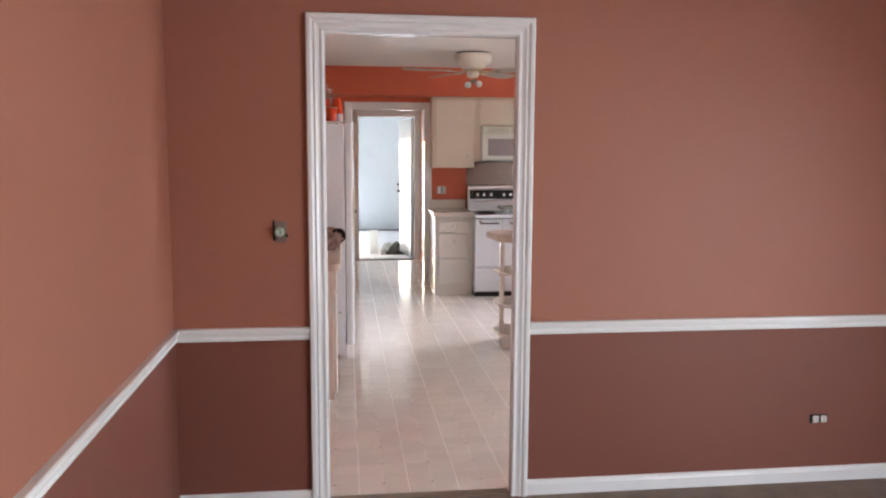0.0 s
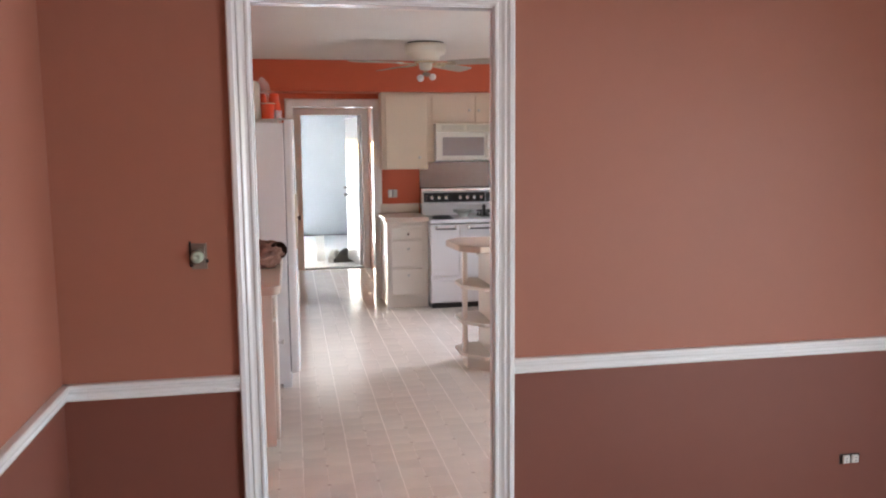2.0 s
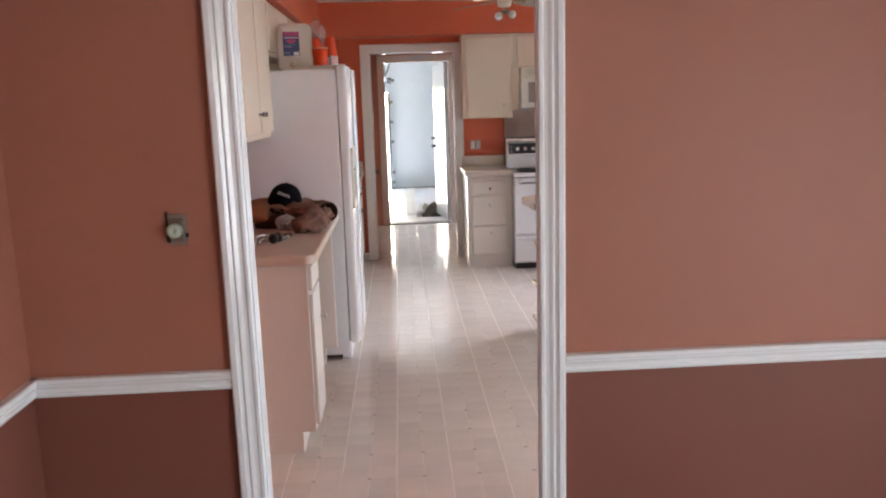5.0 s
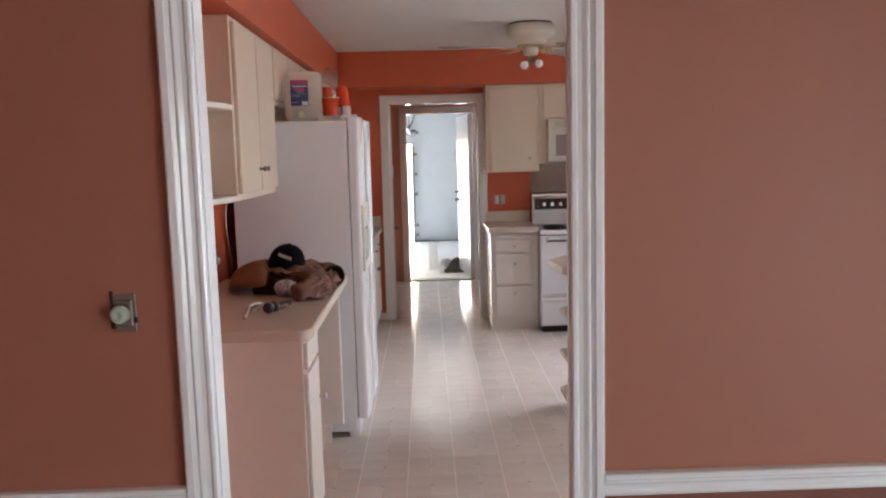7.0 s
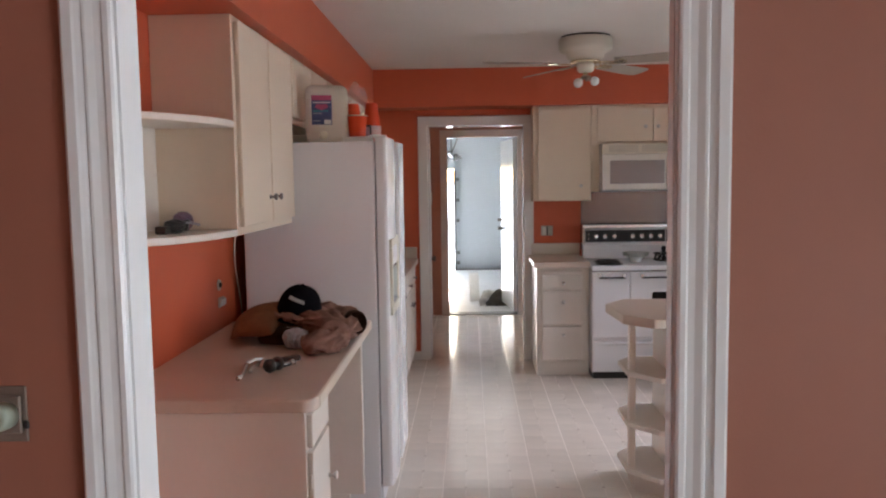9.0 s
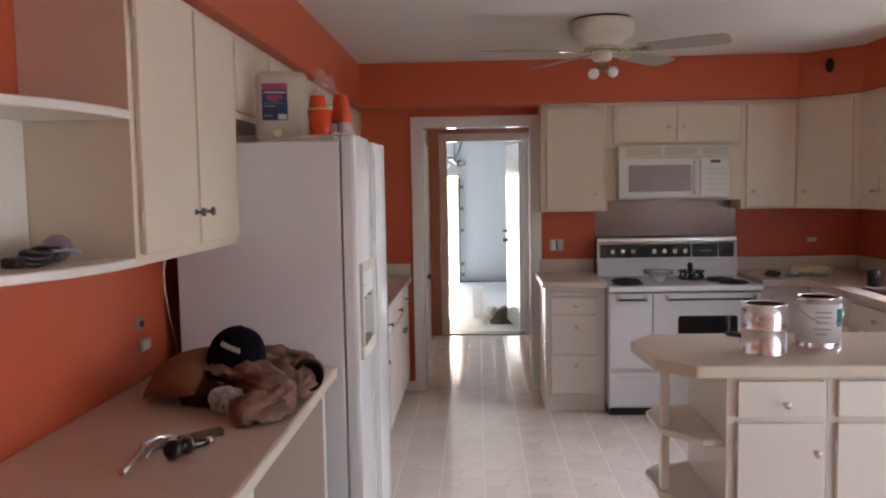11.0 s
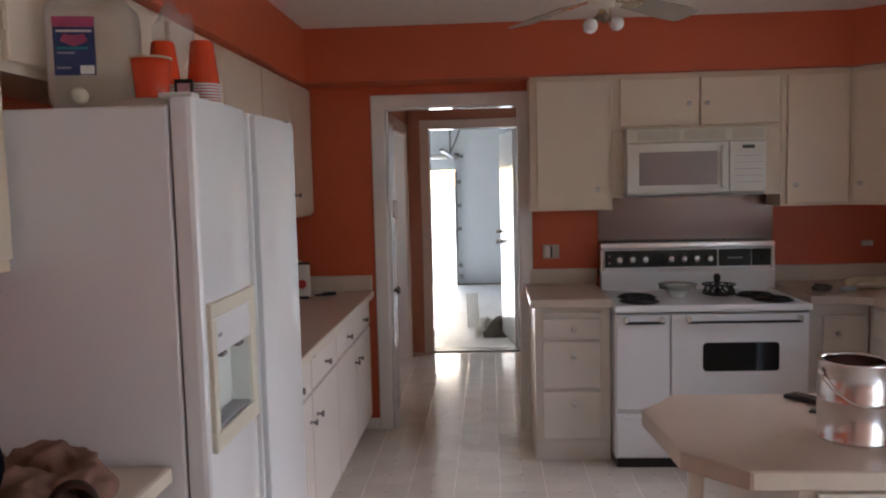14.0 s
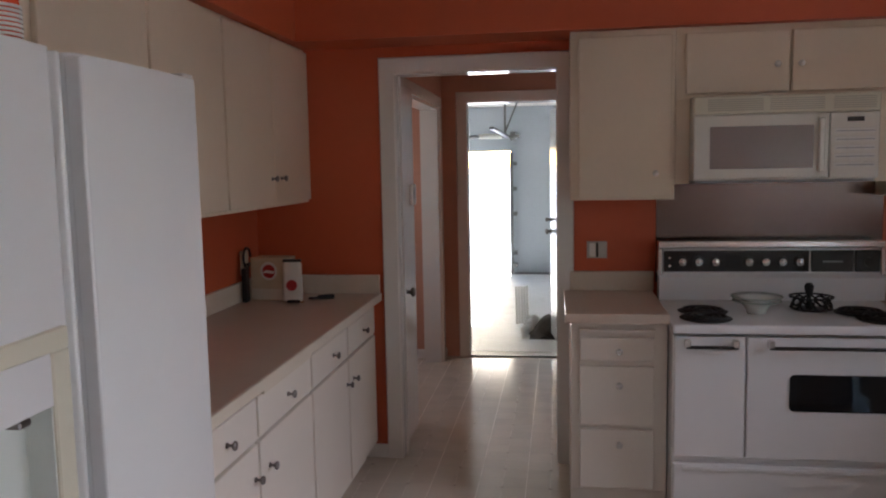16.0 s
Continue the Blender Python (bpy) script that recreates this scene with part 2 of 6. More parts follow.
def lathe(bm, profile, seg=20, m=None):
    """Turns (radius, height) pairs about z."""
    t = bmesh.new()
    rings = []
    for r, z in profile:
        if r < 1e-5:
            rings.append([t.verts.new((0, 0, z))])
        else:
            rings.append([t.verts.new((r * math.cos(2 * math.pi * i / seg), r * math.sin(2 * math.pi * i / seg), z)) for i in range(seg)])
    for a, b in zip(rings, rings[1:]):
        for i in range(seg):
            j = (i + 1) % seg
            if len(a) == 1 and len(b) == 1:
                continue
            if len(a) == 1:
                t.faces.new((a[0], b[j], b[i]))
            elif len(b) == 1:
                t.faces.new((a[i], a[j], b[0]))
            else:
                t.faces.new((a[i], a[j], b[j], b[i]))
    bmesh.ops.recalc_face_normals(t, faces=t.faces[:])
    return join(bm, t, m)


def prism(bm, outline, z0, z1, bevel=0.0, seg=2, m=None):
    """A flat plate with a given outline (x, y) between two heights, its rims rounded."""
    t = bmesh.new()
    f = t.faces.new([t.verts.new((x, y, z0)) for x, y in outline])
    top = bmesh.ops.extrude_face_region(t, geom=[f])
    bmesh.ops.translate(t, verts=[v for v in top["geom"] if isinstance(v, bmesh.types.BMVert)], vec=(0, 0, z1 - z0))
    bmesh.ops.recalc_face_normals(t, faces=t.faces[:])
    if bevel:
        rims = [e for e in t.edges if abs(e.verts[0].co.z - e.verts[1].co.z) < 1e-6]
        bmesh.ops.bevel(t, geom=rims, offset=bevel, segments=seg, affect="EDGES", profile=0.5)
    return join(bm, t, m)


def tube(bm, points, r, seg=8):
    """A round bar along points."""
    t = bmesh.new()
    pts = [Vector(p) for p in points]
    rings = []
    for i, p in enumerate(pts):
        d = (pts[min(i + 1, len(pts) - 1)] - pts[max(i - 1, 0)]).normalized()
        side = d.cross(Vector((0, 0, 1)) if abs(d.z) < 0.9 else Vector((1, 0, 0))).normalized()
        up = side.cross(d)
        rings.append([t.verts.new(p + r * (math.cos(2 * math.pi * k / seg) * side + math.sin(2 * math.pi * k / seg) * up)) for k in range(seg)])
    for a, b in zip(rings, rings[1:]):
        for k in range(seg):
            t.faces.new((a[k], a[(k + 1) % seg], b[(k + 1) % seg], b[k]))
    t.faces.new(rings[0])
    t.faces.new(rings[-1])
    bmesh.ops.recalc_face_normals(t, faces=t.faces[:])
    return join(bm, t)


def crumple(bm, centre, radii, amp=0.25, freq=9.0, seed=0.0, turn=0.0, floor_z=None, sub=4):
    """A lump of cloth: a squashed ball with folds."""
    t = bmesh.new()
    bmesh.ops.create_icosphere(t, subdivisions=sub, radius=1)
    off = Vector((seed * 3.1, seed * 1.7, seed))
    for v in t.verts:
        p = v.co.copy()
        f = 1 - abs(noise.noise(Vector((p.x * radii[0], p.y * radii[1], p.z * radii[2])) * freq + off)) * 2
        g = noise.noise(p * 1.3 + off)
        k = 1 + amp * (0.6 * f + 0.8 * g - 0.3)
        v.co = Vector((p.x * radii[0], p.y * radii[1], p.z * radii[2])) * k
    bmesh.ops.rotate(t, verts=t.verts, cent=(0, 0, 0), matrix=Matrix.Rotation(radians(turn), 3, "Z"))
    bmesh.ops.translate(t, verts=t.verts, vec=centre)
    if floor_z is not None:
        for v in t.verts:
            v.co.z = max(v.co.z, floor_z + 0.001)
    return join(bm, t)


def roll(bm, pts, radii, amp, freq, seed, rings=44, seg=30, flat=0.8):
    """A bunched roll of cloth along points, with wrinkles that run askew round it; its ends are closed."""
    t = bmesh.new()
    P = [Vector(p) for p in pts]
    n = len(P) - 1
    loops = []
    for i in range(rings + 1):
        s = i / rings * n
        k = min(int(s), n - 1)
        f = s - k
        a, b, c, d = P[max(k - 1, 0)], P[k], P[k + 1], P[min(k + 2, n)]
        p = 0.5 * ((2 * b) + (c - a) * f + (2 * a - 5 * b + 4 * c - d) * f * f + (3 * b - a - 3 * c + d) * f ** 3)
        g = (0.5 * ((c - a) + (4 * a - 10 * b + 8 * c - 2 * d) * f + 3 * (3 * b - a - 3 * c + d) * f * f)).normalized()
        side = g.cross(Vector((0, 0, 1))).normalized()
        up = side.cross(g)
        r = radii[k] * (1 - f) + radii[k + 1] * f
        e = min(1, 5 * i / rings, 5 * (1 - i / rings))
        r *= math.sqrt(max(0.02, 1 - (1 - e) ** 2))
        loop = []
        for j in range(seg):
            w = 2 * math.pi * j / seg
            q = p + r * (math.cos(w) * side + flat * math.sin(w) * up)
            u = s * 1.3 + 0.9 * math.sin(w + seed) + 0.4 * math.cos(2 * w)
            f1 = 1 - 2 * abs(noise.noise(Vector((u * freq * 0.24, 1.3 * math.cos(w), 1.3 * math.sin(w) + seed))))
            f2 = 1 - 2 * abs(noise.noise(q * freq * 2.6 + Vector((seed, 0, 0))))
            q += (q - p).normalized() * amp * (f1 + 0.55 * f2 - 0.6)
            q.z = max(q.z, 0.0012)
            loop.append(t.verts.new(q))
        loops.append(loop)
    for a, b in zip(loops, loops[1:]):
        for j in range(seg):
            t.faces.new((a[j], a[(j + 1) % seg], b[(j + 1) % seg], b[j]))
    t.faces.new(loops[0])
    t.faces.new(loops[-1])
    bmesh.ops.recalc_face_normals(t, faces=t.faces[:])
    return join(bm, t)


def sheet(bm, corners, bulge, amp, freq, seed, n=40, thick=0.004):
    """A stiff piece of cloth between four corners, bulged up and creased."""
    t = bmesh.new()
    a, b, c, d = [Vector(p) for p in corners]
    g = []
    for i in range(n + 1):
        row = []
        for j in range(n + 1):
            u, v = i / n, j / n
            p = (a * (1 - u) + b * u) * (1 - v) + (d * (1 - u) + c * u) * v
            e = (4 * u * (1 - u)) ** 0.4 * (4 * v * (1 - v)) ** 0.4
            w = 0.02 * noise.noise(Vector((u * 2.5, v * 2.5, seed)))
            p += Vector((w * (1 - e), -w * (1 - e), bulge * e))
            p.z += amp * (1 - 2 * abs(noise.noise(Vector((p.x * freq, p.y * freq * 0.5, seed + 3)))))
            p.z = max(p.z, 0.004)
            row.append(t.verts.new(p))
        g.append(row)
    f = [t.faces.new((g[i][j], g[i + 1][j], g[i + 1][j + 1], g[i][j + 1])) for i in range(n) for j in range(n)]
    bmesh.ops.recalc_face_normals(t, faces=f)
    bmesh.ops.solidify(t, geom=f, thickness=thick)
    return join(bm, t)


def mesh_ob(name, bm, mat, parent=None, smooth=False):
    me = bpy.data.meshes.new(name)
    bm.to_mesh(me)
    bm.free()
    if mat is not None:
        me.materials.append(mat)
    if smooth:
        for p in me.polygons:
            p.use_smooth = True
    ob = new(name, me)
    if parent is not None:
        ob.parent = parent
    return ob


def part(name, bm, mat, parent, label="", smooth=False):
    """One piece of a thing, in the thing's own coordinates."""
    ob = mesh_ob(name, bm, mat, parent, smooth)
    return tagged(ob, label) if label else ob


def thing(name, label, category, m, group=""):
    """An Empty at a thing's base."""
    ob = new(name)
    ob.empty_display_size = 0.1
    ob.matrix_world = m
    return tagged(ob, label, category, group)


def solid(name, bm, mat, label, category, group="", smooth=False):
    return tagged(mesh_ob(name, bm, mat, None, smooth), label, category, group)


def structure(name, bm, mat, label, category):
    return tagged(mesh_ob(name, bm, mat), label, category, kind="structure")


def boxes(*rows):
    bm = bmesh.new()
    for r in rows:
        box(bm, *r)
    return bm


ZC = 2.455          # ceiling
XL, XK, XR = -0.585, -0.55, 3.47
YD0, YD1 = 3.920, 3.988   # wall between dining room and kitchen
YR0, YR1 = 9.54, 9.66    # range wall
YG0, YG1 = 11.80, 11.92  # wall between hall and garage
YB = -2.2
RAIL = 0.775
ZG = -0.22          # garage floor

# ---- dining room ----
structure("floor_dining", boxes((XL, XR, YB, 3.955, -0.05, 0.0)), M_CARPET, "brown low pile dining room carpet", "floor")
structure("ceiling_dining", boxes((XL - 0.1, XR + 0.1, YB - 0.1, 3.955, ZC, ZC + 0.1)), M_CEIL, "plain off-white ceiling", "ceiling")
DX0, DX1, DZ = 0.055, 0.863, 2.034
for nm, z0, z1, mat, lab in (("lower", 0.0, RAIL, M_LOW, "dark red-brown painted wall below the chair rail"), ("upper", RAIL, ZC, M_UP, "terracotta brown painted wall above the chair rail")):
    rows = [(XL, DX0 - 0.012, YD0, 3.955, z0, z1), (DX1 + 0.012, XR, YD0, 3.955, z0, z1)]
    if z1 > DZ:
        rows.append((DX0 - 0.012, DX1 + 0.012, YD0, 3.955, DZ + 0.012, z1))
    structure("wall_dining_" + nm, boxes(*rows), mat, lab, "wall")
    structure("wall_west_" + nm, boxes((XL - 0.1, XL, YB - 0.1, 3.955, z0, z1)), mat, lab, "wall")
    # the far sides of the dining room, with their window openings
    wz0, wz1 = 0.08, 2.05
    structure("wall_south_" + nm, boxes((XL, XR, YB - 0.1, YB, z0, z1)), mat, lab, "wall")
    structure("wall_east_" + nm, boxes(*[r for r in ((XR, XR + 0.1, YB - 0.1, 0.45, z0, z1), (XR, XR + 0.1, 2.15, 3.955, z0, z1), (XR, XR + 0.1, 0.45, 2.15, z0, min(z1, wz0)), (XR, XR + 0.1, 0.45, 2.15, max(z0, wz1), z1)) if r[5] - r[4] > 0.001]), mat, lab, "wall")


def strip(bm, profile, a, b, out):
    """A moulding from a to b on a wall; profile: (height, proud) pairs; out: the way off the wall."""
    t = bmesh.new()
    out = Vector(out)
    ra = [t.verts.new(Vector(a) + out * p + Vector((0, 0, h))) for h, p in profile]
    rb = [t.verts.new(Vector(b) + out * p + Vector((0, 0, h))) for h, p in profile]
    n = len(profile)
    for i in range(n):
        t.faces.new((ra[i], ra[(i + 1) % n], rb[(i + 1) % n], rb[i]))
    t.faces.new(ra)
    t.faces.new(rb)
    bmesh.ops.recalc_face_normals(t, faces=t.faces[:])
    return join(bm, t)


def casing(bm, profile, x0, x1, zt, y, out, m=None):
    """A mitred frame round an opening in a wall at y; profile: (away from the opening, proud)."""
    t = bmesh.new()
    rows = []
    for o, p in profile:
        yy = y + out * p
        rows.append([t.verts.new(c) for c in ((x0 - o, yy, 0), (x0 - o, yy, zt + o), (x1 + o, yy, zt + o), (x1 + o, yy, 0))])
    n = len(rows)
    for i in range(n):
        a, b = rows[i], rows[(i + 1) % n]
        for k in range(3):
            t.faces.new((a[k], a[k + 1], b[k + 1], b[k]))
    t.faces.new([r[0] for r in rows])
    t.faces.new([r[3] for r in rows])
    bmesh.ops.recalc_face_normals(t, faces=t.faces[:])
    return join(bm, t, m)


CHAIR = [(0, 0), (0, 0.012), (0.006, 0.016), (0.012, 0.016), (0.016, 0.011), (0.026, 0.013), (0.034, 0.021), (0.040, 0.021), (0.044, 0.026), (0.053, 0.026), (0.056, 0.022), (0.056, 0)]
BASE = [(0, 0), (0, 0.014), (0.05, 0.014), (0.056, 0.011), (0.062, 0.010), (0.068, 0.005), (0.070, 0)]
COLONIAL = [(0.004, 0), (0.004, 0.010), (0.008, 0.013), (0.016, 0.013), (0.020, 0.009), (0.030, 0.011), (0.040, 0.017), (0.044, 0.017), (0.047, 0.013), (0.055, 0.018), (0.058, 0.022), (0.072, 0.022), (0.077, 0.018), (0.077, 0)]
FLATC = [(0.004, 0), (0.004, 0.014), (0.009, 0.018), (0.080, 0.018), (0.086, 0.014), (0.086, 0)]
CO = 0.0775
for nm, a, b, out in (("chair_rail_west", (XL, YB, 0.747), (XL, YD0, 0.747), (1, 0, 0)), ("chair_rail_north", (XL + 0.001, YD0, 0.747), (DX0 - CO, YD0, 0.747), (0, -1, 0)), ("chair_rail_north_east", (DX1 + CO, YD0, 0.747), (XR, YD0, 0.747), (0, -1, 0))):
    structure(nm, strip(bmesh.new(), CHAIR, a, b, out), M_TRIM, "glossy white moulded chair rail", "chair rail")
for nm, a, b, out in (("baseboard_west", (XL, YB, 0.001), (XL, YD0, 0.001), (1, 0, 0)), ("baseboard_north", (XL + 0.001, YD0, 0.001), (DX0 - CO, YD0, 0.001), (0, -1, 0)), ("baseboard_north_east", (DX1 + CO, YD0, 0.001), (XR, YD0, 0.001), (0, -1, 0))):
    structure(nm, strip(bmesh.new(), BASE, a, b, out), M_TRIM, "white painted baseboard", "baseboard")
structure("trim_dining_doorway", casing(bmesh.new(), COLONIAL, DX0, DX1, DZ, YD0, -1), M_TRIM, "glossy white fluted door casing", "door casing")
structure("trim_dining_jamb", boxes((DX0 - 0.012, DX0, YD0 + 0.001, YD1 - 0.001, 0, DZ), (DX1, DX1 + 0.012, YD0 + 0.0002, 3.9222, 0, DZ), (0.871, 0.875, 3.951, YD1 - 0.001, 0, DZ), (DX0 - 0.012, 0.875, YD0 + 0.001, YD1 - 0.001, DZ, DZ + 0.012)), M_TRIM, "glossy white split door jamb with a pocket door slot", "door jamb")
# solid black filler that draws the shade inside the pocket door slot
structure("trim_pocket_slot_shade", boxes((0.8695, 0.8745, 3.9223, 3.9509, 0, DZ)), M_IRON, "black filler strip for the shade in the pocket door slot", "slot")
structure("trim_kitchen_side_casing", casing(bmesh.new(), FLATC, DX0, 0.875, DZ, YD1, 1), M_TRIM, "white painted door casing", "door casing")
structure("threshold", boxes((DX0, DX1, 3.93, 3.985, 0.0, 0.006)), M_DULL, "thin dull metal floor strip under the doorway", "threshold")

# ---- kitchen shell ----
# this side is out of view; its pink only tints the bounced light
structure("wall_kitchen_south", boxes((XL, DX0 - 0.012, 3.9555, YD1, 0, ZC), (0.8755, XR, 3.9555, YD1, 0, ZC), (DX0 - 0.012, 0.8755, 3.9555, YD1, DZ + 0.012, ZC)), M_PLAIN, "plain unseen kitchen wall around the doorway, pink to tint bounced light", "wall")
structure("wall_kitchen_west", boxes((XL - 0.1, XK, YD1, YR0, 0, ZC)), M_ORANGE, "orange painted kitchen wall behind the cabinets", "wall")
structure("wall_kitchen_east", boxes((XR, XR + 0.1, 3.955, 4.1, 0, ZC), (XR, XR + 0.1, 4.1, 5.7, 2.03, ZC), (XR, XR + 0.1, 5.7, 7.25, 0, ZC), (XR, XR + 0.1, 7.25, 8.35, 0, 1.15), (XR, XR + 0.1, 7.25, 8.35, 2.05, ZC), (XR, XR + 0.1, 8.35, YR0, 0, ZC)), M_ORANGE, "orange painted kitchen wall", "wall")
KX0, KX1, KZ = 0.219, 1.026, 2.008
structure("wall_range", boxes((XL - 0.1, KX0 - 0.012, YR0, YR1, 0, ZC), (KX1 + 0.012, XR + 0.1, YR0, YR1, 0, ZC), (KX0 - 0.012, KX1 + 0.012, YR0, YR1, KZ + 0.012, ZC)), M_ORANGE, "orange painted kitchen wall behind the range", "wall")
structure("ceiling_kitchen", boxes((XL - 0.1, XR + 0.1, 3.955, YR0, ZC, ZC + 0.1)), M_CEIL, "off-white kitchen ceiling", "ceiling")
structure("soffit_west", boxes((XK, -0.205, YD1, YR0, 2.148, ZC)), M_ORANGE, "orange boxed soffit above the wall cabinets", "soffit")
sof = bmesh.new()
prism(sof, [(-0.205, 9.255), (2.90, 9.255), (3.20, 8.96), (3.20, 7.0), (XR, 7.0), (XR, YR0), (-0.205, YR0)], 2.148, ZC)
structure("soffit_north", sof, M_ORANGE, "orange boxed soffit above the range wall cabinets", "soffit")
structure("trim_kitchen_doorway", casing(bmesh.new(), FLATC, KX0, KX1, KZ, YR0, -1), M_TRIMW, "white painted flat door casing", "door casing")
structure("trim_kitchen_jamb", boxes((KX0 - 0.012, KX0, YR0 + 0.001, YR1 - 0.001, 0, KZ), (KX1, KX1 + 0.012, YR0 + 0.001, YR1 - 0.001, 0, KZ), (KX0 - 0.012, KX1 + 0.012, YR0 + 0.001, YR1 - 0.001, KZ, KZ + 0.012), (KX0, KX0 + 0.012, YR1 - 0.06, YR1 - 0.025, 0, KZ - 0.001)), M_JAMB, "glossy white door jamb with a stop", "door jamb")
structure("baseboard_kitchen", strip(bmesh.new(), BASE, (0.02, YR0, 0.001), (KX0 - 0.0865, YR0, 0.001), (0, -1, 0)), M_TRIMW, "white painted baseboard", "baseboard")

# ---- hall ----
HX0, HX1 = 0.12, 1.20
SY0, SY1, SZ = 10.12, 11.60, 1.985
structure("wall_hall_west", boxes((HX0 - 0.14, HX0, YR1, SY0, 0, ZC), (HX0 - 0.14, HX0, SY1, YG0, 0, ZC), (HX0 - 0.14, HX0, SY0, SY1, SZ, ZC)), M_TAN, "tan orange painted hall wall", "wall")
structure("wall_hall_east", boxes((HX1, HX1 + 0.1, YR1, YG0, 0, ZC)), M_TAN, "tan orange painted hall wall", "wall")
structure("wall_side_room", boxes((-1.4, -1.3, YR1, 10.3, 0, ZC), (-1.4, -1.3, 11.3, YG0, 0, ZC), (-1.4, -1.3, 10.3, 11.3, 0, 0.85), (-1.4, -1.3, 10.3, 11.3, 2.05, ZC), (-1.3, HX0 - 0.14, 11.72, YG0, 0, ZC), (-1.3, HX0 - 0.14, YR1, 9.72, 0, ZC)), M_TAN, "tan orange painted side room wall", "wall")
structure("ceiling_hall", boxes((-1.4, HX1 + 0.1, YR0, YG0, ZC, ZC + 0.1)), M_CEIL, "off-white hall ceiling", "ceiling")
SIDE = Matrix.Translation((HX0, 0, 0)) @ Matrix.Rotation(radians(90), 4, "Z")
structure("trim_side_doorway", casing(bmesh.new(), FLATC, SY0, SY1, SZ, 0, -1, SIDE), M_TRIMW, "white painted door casing", "door casing")
structure("trim_side_jamb", boxes((HX0 - 0.14, HX0 - 0.001, SY0, SY0 + 0.012, 0, SZ), (HX0 - 0.14, HX0 - 0.001, SY1 - 0.012, SY1, 0, SZ), (HX0 - 0.14, HX0 - 0.001, SY0 + 0.012, SY1 - 0.012, SZ - 0.012, SZ)), M_TRIMW, "white door jamb", "door jamb")
GX0, GX1, GZ = 0.322, 1.11, 2.03
structure("wall_garage_south", boxes((-3.2, GX0 - 0.012, YG0, YG1, ZG, ZC), (GX1 + 0.012, 3.6, YG0, YG1, ZG, ZC), (GX0 - 0.012, GX1 + 0.012, YG0, YG1, GZ + 0.012, ZC)), M_TAN, "tan orange wall between hall and garage", "wall")
structure("wall_garage_inner", boxes((-3.1, GX0 - 0.012, YG1 + 0.0005, YG1 + 0.008, ZG, 2.46), (GX1 + 0.012, 3.5, YG1 + 0.0005, YG1 + 0.008, ZG, 2.46), (GX0 - 0.012, GX1 + 0.012, YG1 + 0.0005, YG1 + 0.008, GZ + 0.012, 2.46)), M_GARAGE, "pale blue-grey garage side of the house wall", "wall")
structure("trim_garage_doorway", casing(bmesh.new(), FLATC, GX0, GX1, GZ, YG0, -1), M_TRIMW, "white painted door casing", "door casing")
structure("trim_garage_jamb", boxes((GX0 - 0.012, GX0, YG0 + 0.001, YG1, 0, GZ), (GX1, GX1 + 0.012, YG0 + 0.001, YG1, 0, GZ), (GX0 - 0.012, GX1 + 0.012, YG0 + 0.001, YG1, GZ, GZ + 0.012)), M_JAMB, "glossy white door jamb", "door jamb")
structure("sill_garage", boxes((GX0, GX1, YG0 - 0.01, YG1 + 0.02, ZG, 0.012)), M_GALV, "grey metal door sill", "door sill")
structure("baseboard_hall", strip(bmesh.new(), BASE, (HX0, SY1 + 0.087, 0.001), (HX0, YG0, 0.001), (1, 0, 0)), M_TRIMW, "white painted baseboard", "baseboard")
structure("baseboard_side_room", strip(bmesh.new(), BASE, (-1.3, 11.72, 0.001), (HX0 - 0.14, 11.72, 0.001), (0, -1, 0)), M_TRIMW, "white painted baseboard", "baseboard")
structure("baseboard_hall_near", strip(bmesh.new(), BASE, (HX0, YR1, 0.001), (HX0, SY0 - 0.087, 0.001), (1, 0, 0)), M_TRIMW, "white painted baseboard", "baseboard")

# ---- garage and outdoors ----
structure("floor_garage", boxes((-3.2, 3.6, YG1, 18.4, ZG - 0.1, ZG)), M_CONC, "pale stained concrete garage floor", "floor")
structure("ceiling_garage", boxes((-3.2, 3.6, YG0, 18.5, 2.46, 2.56)), M_CEIL, "white garage ceiling", "ceiling")
structure("wall_garage_north", boxes((0.27, 3.6, 18.3, 18.42, ZG, 2.46), (-3.2, 0.27, 18.3, 18.42, 1.76, 2.46), (-3.2, -1.7, 18.3, 18.42, ZG, 1.76)), M_GARAGE, "pale blue-grey garage wall beside the open overhead door", "wall")
structure("wall_garage_east", boxes((3.5, 3.6, YG1, 18.3, ZG, 2.46)), M_GARAGE, "pale blue-grey garage wall", "wall")
structure("wall_garage_west", boxes((-3.2, -3.1, YG1, 18.3, ZG, 2.46)), M_GARAGE, "pale blue-grey garage wall", "wall")
structure("ground", boxes((-400, 400, -400, 500, ZG - 0.4, ZG - 0.12)), M_DRIVE, "pale sunlit concrete driveway and ground", "ground")
structure("wall_sill_garage", boxes((0.27, 3.5, 18.27, 18.3, ZG, ZG + 0.02)), M_GALV, "dark sill plate along the garage wall", "sill plate")

# ---- fittings ----
KNOB = [(0.0, 0.0), (0.009, 0.0), (0.009, 0.003), (0.005, 0.006), (0.0045, 0.014), (0.009, 0.019), (0.0135, 0.022), (0.0145, 0.026), (0.012, 0.030), (0.0, 0.032)]
FRONT = Matrix.Rotation(radians(90), 4, "X")   # turns a lathe's axis towards local -y


def knob_on(parent, u, z, y, mat, name="knob"):
    """A round cabinet knob that sticks out of a front, towards local -y."""
    bm = lathe(bmesh.new(), KNOB, 14, Matrix.Translation((u, y, z)) @ FRONT)
    return part(name, bm, mat, parent, "round metal knob", smooth=True)


